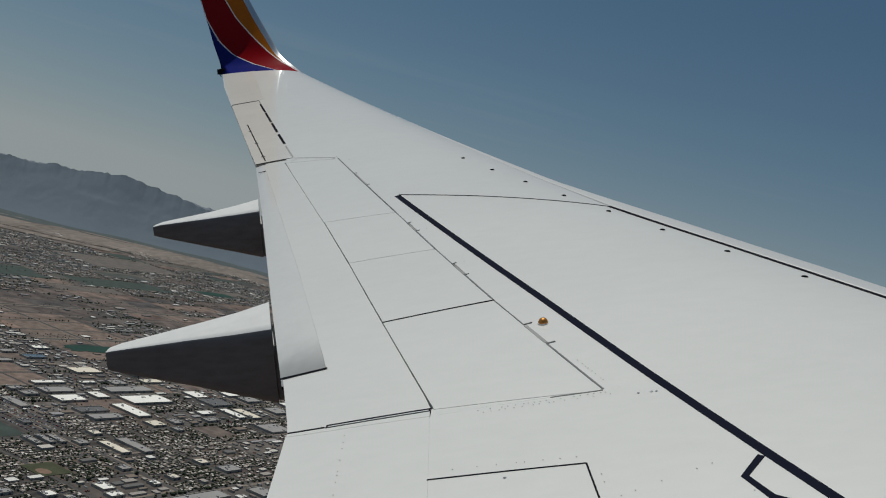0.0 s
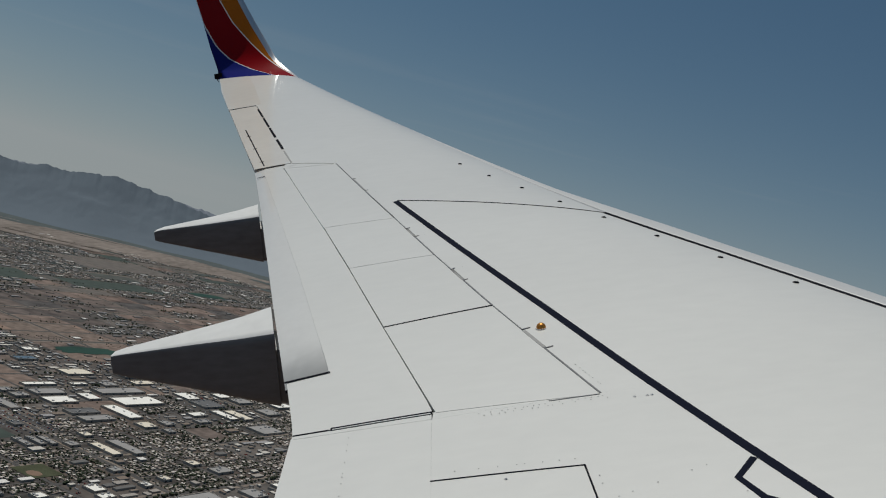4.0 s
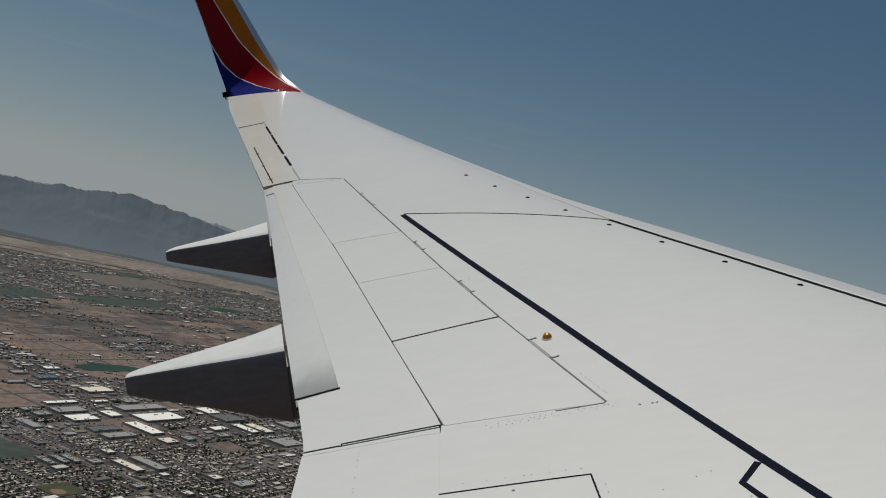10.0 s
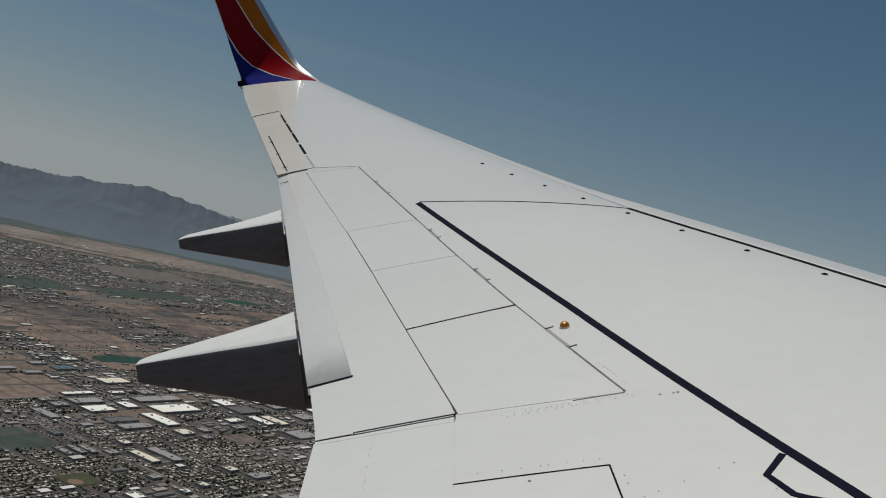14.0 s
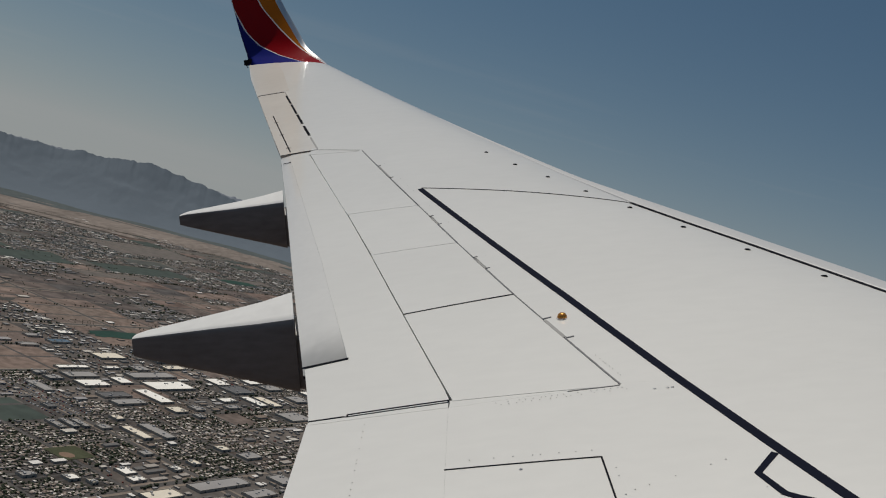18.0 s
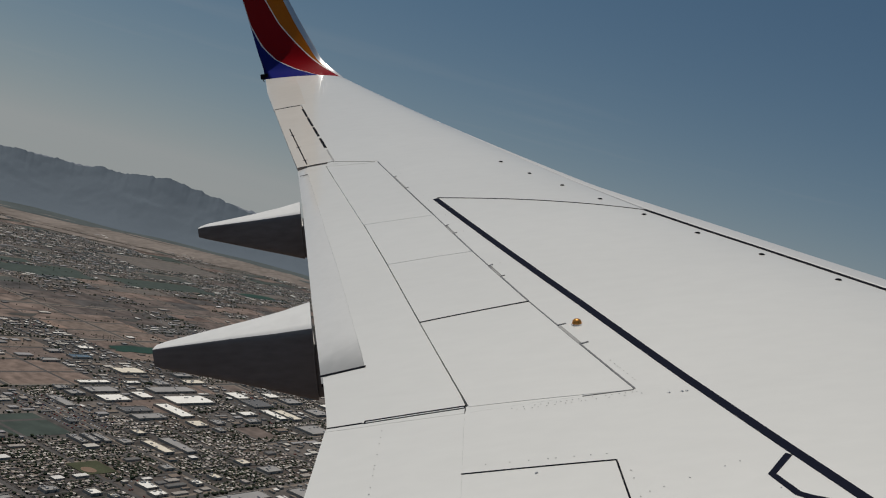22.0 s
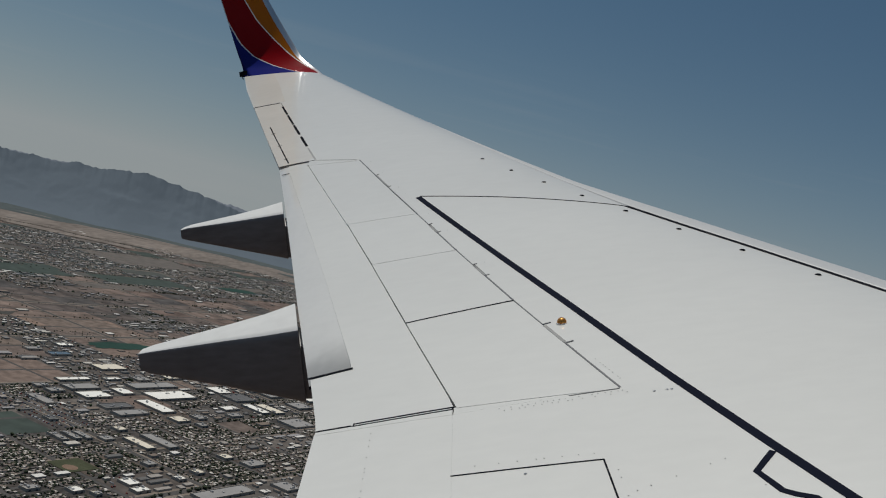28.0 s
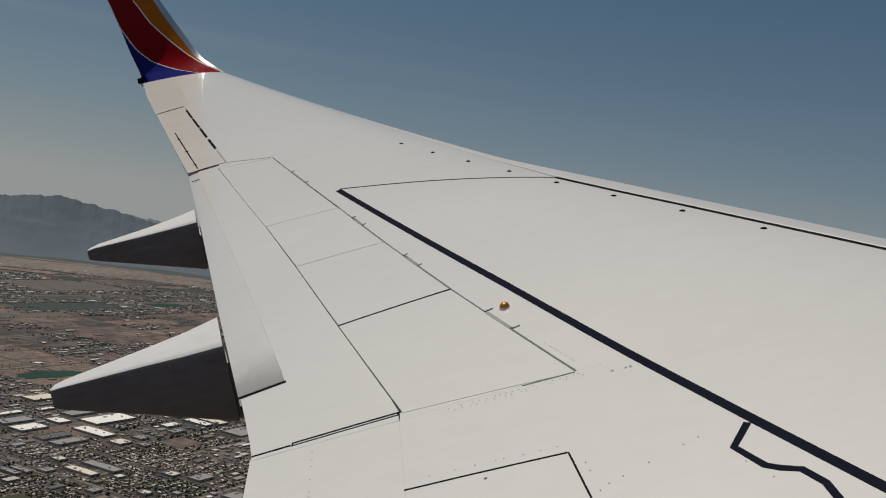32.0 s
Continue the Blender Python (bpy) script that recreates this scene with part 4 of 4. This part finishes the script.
def zone(a, b):
    p = town(a, b)
    r = p.length
    n = noise.noise((a * 0.0035, b * 0.0035, 2.0))
    roll = rng.random()
    if b < 661:
        return "paved" if roll < 0.7 else "yard" if roll < 0.85 else "bare"
    if b < 845:
        return "yard" if roll < 0.84 else "paved" if roll < 0.95 else "bare"
    if b < 1080:
        return "paved" if roll < 0.5 else "bare" if roll < 0.6 else "yard"
    if b < 1400:
        return "bare" if roll < 0.36 + 0.5 * n else "paved" if roll < 0.6 else "yard"
    if b < 1720:
        return "bare" if roll < 0.86 + 0.4 * n else "paved" if roll < 0.92 else "yard"
    if r < 3280:
        return "yard" if roll < 0.8 + 0.5 * n else "bare" if roll < 0.80 else "crop" if roll < 0.88 else "paved"
    return "crop" if roll < 0.55 else "bare" if roll < 0.8 else "yard"


A0, B0 = 716.0, 723.0
CA, CB = 104.0, 62.0
for i in range(2, 46):
    for j in range(5, 58):
        a0, b0 = A0 + (i - 6) * CA, B0 + (j - 9) * CB
        a, b = a0 + CA / 2, b0 + CB / 2
        if not in_view(a, b):
            continue
        far = town(a, b).length
        kind = zone(a, b)
        z = 0.25 + 0.03 * ((i * 7 + j * 3) % 5)
        m = 3.6 if kind in ("yard", "paved") else rng.uniform(0.5, 3)
        lots["far_yard" if kind == "yard" and far > 2200 else "open" if kind == "bare" and b > 1400 else kind].quad(a0 + m, b0 + m, a0 + CA - m, b0 + CB - m, z)
        if kind == "yard":
            across = rng.random() < 0.4
            rows, n = (19, 16) if across and far < 2100 else (10, 30) if far < 2100 else (10, 11) if across else (6, 19)
            small = 0.72 if far > 2100 else 0.62
            for _ in range(rng.randint(0, 3) if b < 1080 else rng.randint(3, 9)):
                w, d = rng.uniform(8, 24), rng.uniform(5, 11)
                x, y = rng.uniform(a0 + 14, a0 + CA - 14), rng.uniform(b0 + 10, b0 + CB - 10)
                if free(x, y, w / 2, d / 2):
                    put_shed(x, y, w, d, rng.uniform(2.0, 3.0), far)
                    keep_clear(x, y, w, d)
            filled, leafy = rng.uniform(0.72, 1.0), rng.choice((0.6, 1.1, 1.1, 2.0))
            for k in range(1, rows, 2) if far < 1900 else ():
                if across:
                    x = a0 + 5 + (CA - 10) * (k + 1) / rows
                    if x < a0 + CA - 6:
                        streets.quad(x - 1.1, b0 + 3, x + 1.1, b0 + CB - 3, 0.42)
                elif k < rows - 1:
                    y = b0 + CB * (k + 1) / rows
                    streets.quad(a0 + 3, y - 1.1, a0 + CA - 3, y + 1.1, 0.42)
            for k in range(rows):
                for c in range(n):
                    off = 0.16 if k % 2 else -0.16
                    if across:
                        x, y = a0 + 5 + (CA - 10) * (k + 0.5 - off) / rows + rng.uniform(-0.8, 0.8), b0 + 4 + (CB - 8) * (c + 0.5) / n + rng.uniform(-1, 1)
                    else:
                        x, y = a0 + 5 + (CA - 10) * (c + 0.5) / n + rng.uniform(-1.2, 1.2), b0 + CB * (k + 0.5 - off) / rows + rng.uniform(-0.8, 0.8)
                    if far < 1240 and len(near_houses) < 290 and free(x, y, 4, 4):
                        near_house(x, y + rng.uniform(-2, 2), rng.random() < 0.4)
                    elif rng.random() < (filled if far < 2100 else 0.62) and free(x, y, 4, 4):
                        put_house(houses, x, y + rng.uniform(-2, 2), rng.uniform(3.8, 5.2) * small, rng.uniform(4.6, 6.6) * small, rng.uniform(2.0, 2.6) * small, rng.random() < 0.4)
                    for _ in range(int(leafy + rng.random()) if far < 2100 else rng.random() < 0.85):
                        tx, ty = x + rng.uniform(-2, 2), y + rng.choice((-2.6, 2.6)) + rng.uniform(-1.2, 1.2)
                        if free(tx, ty, 3, 3):
                            if far < 1240 and len(near_trees) < 200:
                                near_tree(tx, ty, rng.uniform(0.8, 1.6))
                            else:
                                put_tree(tx, ty, rng.uniform(0.8, 1.7))
        elif kind == "paved":
            for _ in range(rng.randint(60, 85) if b < 1400 else rng.randint(12, 22)):
                w, d = rng.choice((rng.uniform(3, 6), rng.uniform(4, 9), rng.uniform(6, 14), rng.uniform(12, 28))), rng.uniform(3, 8)
                x, y = rng.uniform(a0 + w / 2 + 4, a0 + CA - w / 2 - 4), rng.uniform(b0 + d / 2 + 4, b0 + CB - d / 2 - 4)
                if free(x, y, w / 2, d / 2):
                    put_shed(x, y, w, d, rng.uniform(1.8, 2.9), far)
                    keep_clear(x, y, w, d)
            for _ in range(rng.randint(25, 55) if far < 2000 else 10):
                x, y = rng.uniform(a0 + 4, a0 + CA - 4), b0 + 6 + rng.randrange(6) * 9.5 + rng.uniform(-0.5, 0.5)
                if free(x, y, 2, 2):
                    l, w = (1.1, 0.55) if rng.random() < 0.85 else (3.2, 0.8)
                    v = [town(x + p * w, y + q * l, z) for z, k in ((0.5, 1), (1.5, 0.8)) for p, q in ((-k, -k), (k, -k), (k, k), (-k, k))]
                    cars.add(v, [(0, 1, 5, 4), (1, 2, 6, 5), (2, 3, 7, 6), (3, 0, 4, 7), (4, 5, 6, 7)])
            for _ in range(rng.randint(24, 44)):
                tx, ty = rng.uniform(a0, a0 + CA), rng.choice((b0 + 2, b0 + CB - 2, rng.uniform(b0, b0 + CB)))
                if free(tx, ty, 2, 2):
                    put_tree(tx, ty, rng.uniform(1.2, 2.6))
        elif kind == "bare":
            for _ in range(rng.randint(0, 6) if b < 1400 else rng.random() < 0.5):
                w, d = rng.uniform(8, 26), rng.uniform(5, 12)
                x, y = rng.uniform(a0 + 16, a0 + CA - 16), rng.uniform(b0 + 10, b0 + CB - 10)
                if free(x, y, w / 2, d / 2):
                    put_shed(x, y, w, d, rng.uniform(2.0, 3.0), far)
                    keep_clear(x, y, w, d)
            for _ in range(rng.randint(14, 38) if b < 1400 else rng.randint(3, 10)):
                tx, ty = rng.uniform(a0, a0 + CA), rng.uniform(b0, b0 + CB)
                if free(tx, ty, 2, 2):
                    put_tree(tx, ty, rng.uniform(0.6, 1.5))
        else:
            for k in range(12):
                if rng.random() < 0.5:
                    put_tree(a0 + CA * k / 12, b0 + 1, rng.uniform(1.2, 2.4))

for a0, b0, a1, b1, kind in PLOTS:
    lots[kind].quad(a0, b0, a1, b1, 0.44)
    if kind == "paved":
        for k in range(7):
            for c in range(62):
                x, y = a0 + 8 + k * 11.5 + rng.uniform(-0.3, 0.3), b0 + 5 + c * 2.2
                if rng.random() < 0.5:
                    v = [town(x + p * 1.1, y + q * 0.55, z) for z, e in ((0.5, 1), (1.5, 0.8)) for p, q in ((-e, -e), (e, -e), (e, e), (-e, e))]
                    cars.add(v, [(0, 1, 5, 4), (1, 2, 6, 5), (2, 3, 7, 6), (3, 0, 4, 7), (4, 5, 6, 7)])
    n = int((a1 - a0 + b1 - b0) / 9)
    for k in range(n):
        put_tree(a0 + (a1 - a0) * k / n + rng.uniform(-3, 3), rng.choice((b0 - 2, b1 + 2)), rng.uniform(1.0, 2.2))

for i in range(2, 46):
    a = A0 + (i - 6) * CA
    main = (i - 6) % 4 == 1
    for j in range(5, 58):
        b = B0 + (j - 9) * CB
        if in_view(a, b + CB / 2):
            if main:
                verges.quad(a - 8, b, a + 8, b + CB, 0.45)
                streets.quad(a - 4, b, a + 4, b + CB, 0.6)
            elif town(a, b).length < 2300:
                streets.quad(a - 2.8, b, a + 2.8, b + CB, 0.5)
        if in_view(a + CA / 2, b):
            if (j - 9) % 4 == 1 or j == 8:
                verges.quad(a, b - 9, a + CA, b + 9, 0.48)
                streets.quad(a, b - 4.2, a + CA, b + 4.2, 0.64)
            elif town(a, b).length < 2300:
                streets.quad(a, b - 2.8, a + CA, b + 2.8, 0.52)

# dry stream beds lined with scrub, winding over the open land
creeks = Heap()
for b0, amp, phase in ((1440, 34, 0.0), (1590, 46, 4.4), (1235, 20, 5.2)):
    edge = []
    for k in range(121):
        a = 700 + 14 * k
        y = b0 + amp * noise.noise((a * 0.006, phase, 0)) * 2 + amp * 0.5 * noise.noise((a * 0.02, phase, 3))
        w = max(0.3, 22 * noise.noise((a * 0.012, phase, 7)))
        edge += [town(a, y - w, 0.75), town(a, y + w, 0.75)]
    creeks.add(edge, [(2 * k, 2 * k + 2, 2 * k + 3, 2 * k + 1) for k in range(120)])
creeks.done("creek_ground", material("dark_scrub", (0.078, 0.076, 0.07), 0.95, vary=0.35, scale=0.02, fine=0.2, bump=0, gloss=0.1), "dark scrubby dry stream beds over the bare land", "ground", "structure")
streets.quad(1486, 1477, 1493, 1570, 0.8)
lots["yard"].done("lot_pavement", M_YARD, "brown residential lots between the streets", "ground", "structure")
# far lots get cooler, duller colours that stand in for distance haze
lots["far_yard"].done("leafy_ground", palette("far_hazy_lots", [(0.062, 0.074, 0.075), (0.088, 0.092, 0.09), (0.054, 0.067, 0.068), (0.125, 0.112, 0.10)], grain=0.55, scale=0.1), "residential lots far off, haze painted into their dull cool colours", "ground", "structure")
lots["paved"].done("yard_pavement", M_PAVED, "grey paved industrial yards", "ground", "structure")
lots["bare"].done("bare_ground", M_BARE, "bare reddish-brown dirt lots", "ground", "structure")
lots["open"].done("desert_ground", palette("open_desert", [(0.146, 0.106, 0.088), (0.104, 0.085, 0.076), (0.178, 0.134, 0.111), (0.078, 0.071, 0.067), (0.125, 0.10, 0.087)], grain=0.5, scale=0.03), "open grey-brown desert land beyond the yards", "ground", "structure")
lots["crop"].done("field_ground", M_CROP, "dark green irrigated fields", "field", "structure")
verges.done("verge_pavement", M_VERGE, "pale dusty verges along the main roads", "verge", "structure")
streets.done("road", M_ASPHALT, "grey asphalt city streets in a grid", "road", "structure")
houses.done("houses", [M_HOUSE, M_TILE], "thousands of small low houses with hipped roofs", "houses", "stuff")
sheds.done("low_buildings", [M_TILTUP, palette("flat_roofs", [(0.5, 0.47, 0.42), (0.22, 0.215, 0.21), (0.66, 0.64, 0.6), (0.14, 0.135, 0.13), (0.33, 0.3, 0.27), (0.3, 0.29, 0.29), (0.2, 0.16, 0.13)])], "many small flat-roofed commercial buildings", "buildings", "stuff")
cars.done("parked_vehicles", palette("vehicle_paint", [(0.6, 0.6, 0.6), (0.05, 0.05, 0.055), (0.25, 0.25, 0.26), (0.75, 0.74, 0.72), (0.2, 0.04, 0.03), (0.06, 0.08, 0.14)], rough=0.4), "many parked cars and trucks in the yards", "vehicles", "stuff")
trees.done("trees", M_LEAF, "dark green desert city trees and shrubs", "trees", "stuff")

for a0, b0, a1, b1 in PONDS:
    pond = Heap()
    n = 28
    ca, cb = (a0 + a1) / 2, (b0 + b1) / 2
    v = [town(ca + (a1 - a0) / 2 * math.cos(6.2832 * k / n) * (0.85 + 0.4 * noise.noise((k * 0.45, a0, 0))), cb + (b1 - b0) / 2 * math.sin(6.2832 * k / n) * (0.85 + 0.5 * noise.noise((k * 0.45, b0, 5))), 0.9) for k in range(n)]
    pond.add(v, [tuple(range(n))])
    pond.done("water", M_WATER, "dark green still pond", "pond", "structure")

park = tagged(new("ball_field"), "green school ball field with a brown dirt diamond", "sports field")
turf, dirt = Heap(), Heap()
turf.quad(PARK[0], PARK[1], PARK[2], PARK[3], 0.9)
for ca, cb, r in ((PARK[0] + 12, PARK[1] + 12, 8),):
    dirt.add([town(ca + math.cos(6.2832 * k / 24) * r, cb + math.sin(6.2832 * k / 24) * r, 1.1) for k in range(24)], [tuple(range(24))])
bare("turf", turf.verts, turf.faces, material("dry_turf", (0.066, 0.072, 0.043), 0.95, vary=0.3, scale=0.06, fine=0.6, bump=0, gloss=0.1), park)
bare("dirt_diamond", dirt.verts, dirt.faces, material("infield_dirt", (0.21, 0.145, 0.105), 0.95, vary=0.2, scale=0.1, fine=0.6, bump=0, gloss=0.1), park)

# pale wash and scrub along the mountains' foot, broken into long streaks
M_SCRUB = material("grey_green_scrub", (0.085, 0.10, 0.10), 0.95, vary=0.25, scale=0.006, fine=0.05, bump=0, gloss=0.1)


def band(heap, az0, az1, near, far, z, ragged, n):
    """A strip of ground between two ragged arcs that runs to points at both ends."""
    arcs = []
    for k in range(n + 1):
        t = radians(az0 + (az1 - az0) * k / n)
        e = min(1.0, 8 * min(k, n - k) / n)
        mid = (near + far) / 2
        wob = [ragged * (noise.noise((t * 22, r * 0.01, 2)) + 0.5 * noise.noise((t * 70, r * 0.01, 5))) for r in (near, far)]
        arcs.append([(mid + ((near if q == 0 else far) - mid) * e + wob[q] * e, t) for q in (0, 1)])
    v = [Vector((r * math.cos(t), r * math.sin(t), z)) for pair in arcs for r, t in pair]
    heap.add(v, [(2 * k, 2 * k + 1, 2 * k + 3, 2 * k + 2)[::-1] for k in range(n)])


wash, scrub = Heap(), Heap()
band(scrub, -16, 44, 3830, 4100, 0.8, 60, 220)
band(wash, -16, 44, 3540, 3860, 1.2, 70, 220)
for k in range(26):
    az, wide, r = rng.uniform(-8, 34), rng.uniform(2, 9), rng.uniform(3330, 3900)
    band(scrub if rng.random() < 0.5 else wash, az, az + wide, r, r + rng.uniform(30, 90), 1.6 + 0.03 * k, 10, 24)
wash.done("wash_ground", M_TAN, "pale sandy wash along the mountains", "ground", "structure")
scrub.done("scrub_ground", M_SCRUB, "dull grey-green scrub at the mountains' foot", "ground", "structure")


CREST = [(-30, 105), (0, 108), (7, 118), (10, 142), (12.5, 181), (14.5, 206), (16.2, 224), (18, 213), (20, 193), (22.5, 182), (24, 186), (26, 174), (30, 190), (60, 200)]
CREST_FAR = [(-30, 112), (4, 118), (9, 150), (12, 166), (15, 180), (20, 176), (30, 170), (60, 170)]


def mountains(name, near, far, az0, az1, height, seed, mat, label, n=900, m=36):
    verts, faces = [], []
    for i in range(n):
        az = radians(az0 + (az1 - az0) * i / (n - 1))
        crest = line(height, math.degrees(az)) * (1 + 0.04 * noise.fractal((az * 9 + seed, seed, 0), 0.9, 2.1, 4))
        peaks = sum((0.5 - 2 * abs(noise.noise((az * k, seed, k)))) * w for k, w in ((26, 9), (60, 6), (140, 3))) + 4 * noise.noise((az * 300, seed, 3))
        for j in range(m):
            f = j / (m - 1)
            r = near + (far - near) * f + 120 * noise.noise((az * 14, seed, 1)) * (1 - f)
            x, y = r * math.cos(az), r * math.sin(az)
            wx, wy = x + 60 * noise.noise((x * 0.004, y * 0.004, seed)), y + 60 * noise.noise((x * 0.004, y * 0.004, seed + 8))
            ridge = sum((1 - 2 * abs(noise.noise((wx * k, wy * k, seed + k * 900)))) * w for k, w in ((0.0042, 0.55), (0.0095, 0.28), (0.021, 0.12)))
            lift = f ** 1.45 * (1 - 0.24 * (1 - ridge) * min(1, 2.2 * (1.02 - f)))
            verts.append((x, y, max(-2, crest * lift + peaks * f ** 6 + 3 * f * noise.fractal((x * 0.03, y * 0.03, seed), 0.9, 2.0, 3))))
    for i in range(n - 1):
        for j in range(m - 1):
            a = i * m + j
            faces.append((a, a + m, a + m + 1, a + 1)[::-1])
    return tagged(bare(name, verts, faces, mat, smooth=True), label, "mountains", kind="structure")


mountains("backdrop_mountains", 4020, 4560, -22, 44, CREST, 3.0, M_ROCK, "desert mountain range on the horizon, haze painted into its blue-grey colour")
mountains("backdrop_far_mountains", 4300, 4880, -22, 44, CREST_FAR, 9.0, M_ROCK_FAR, "mountains behind the first range, painted paler for haze")
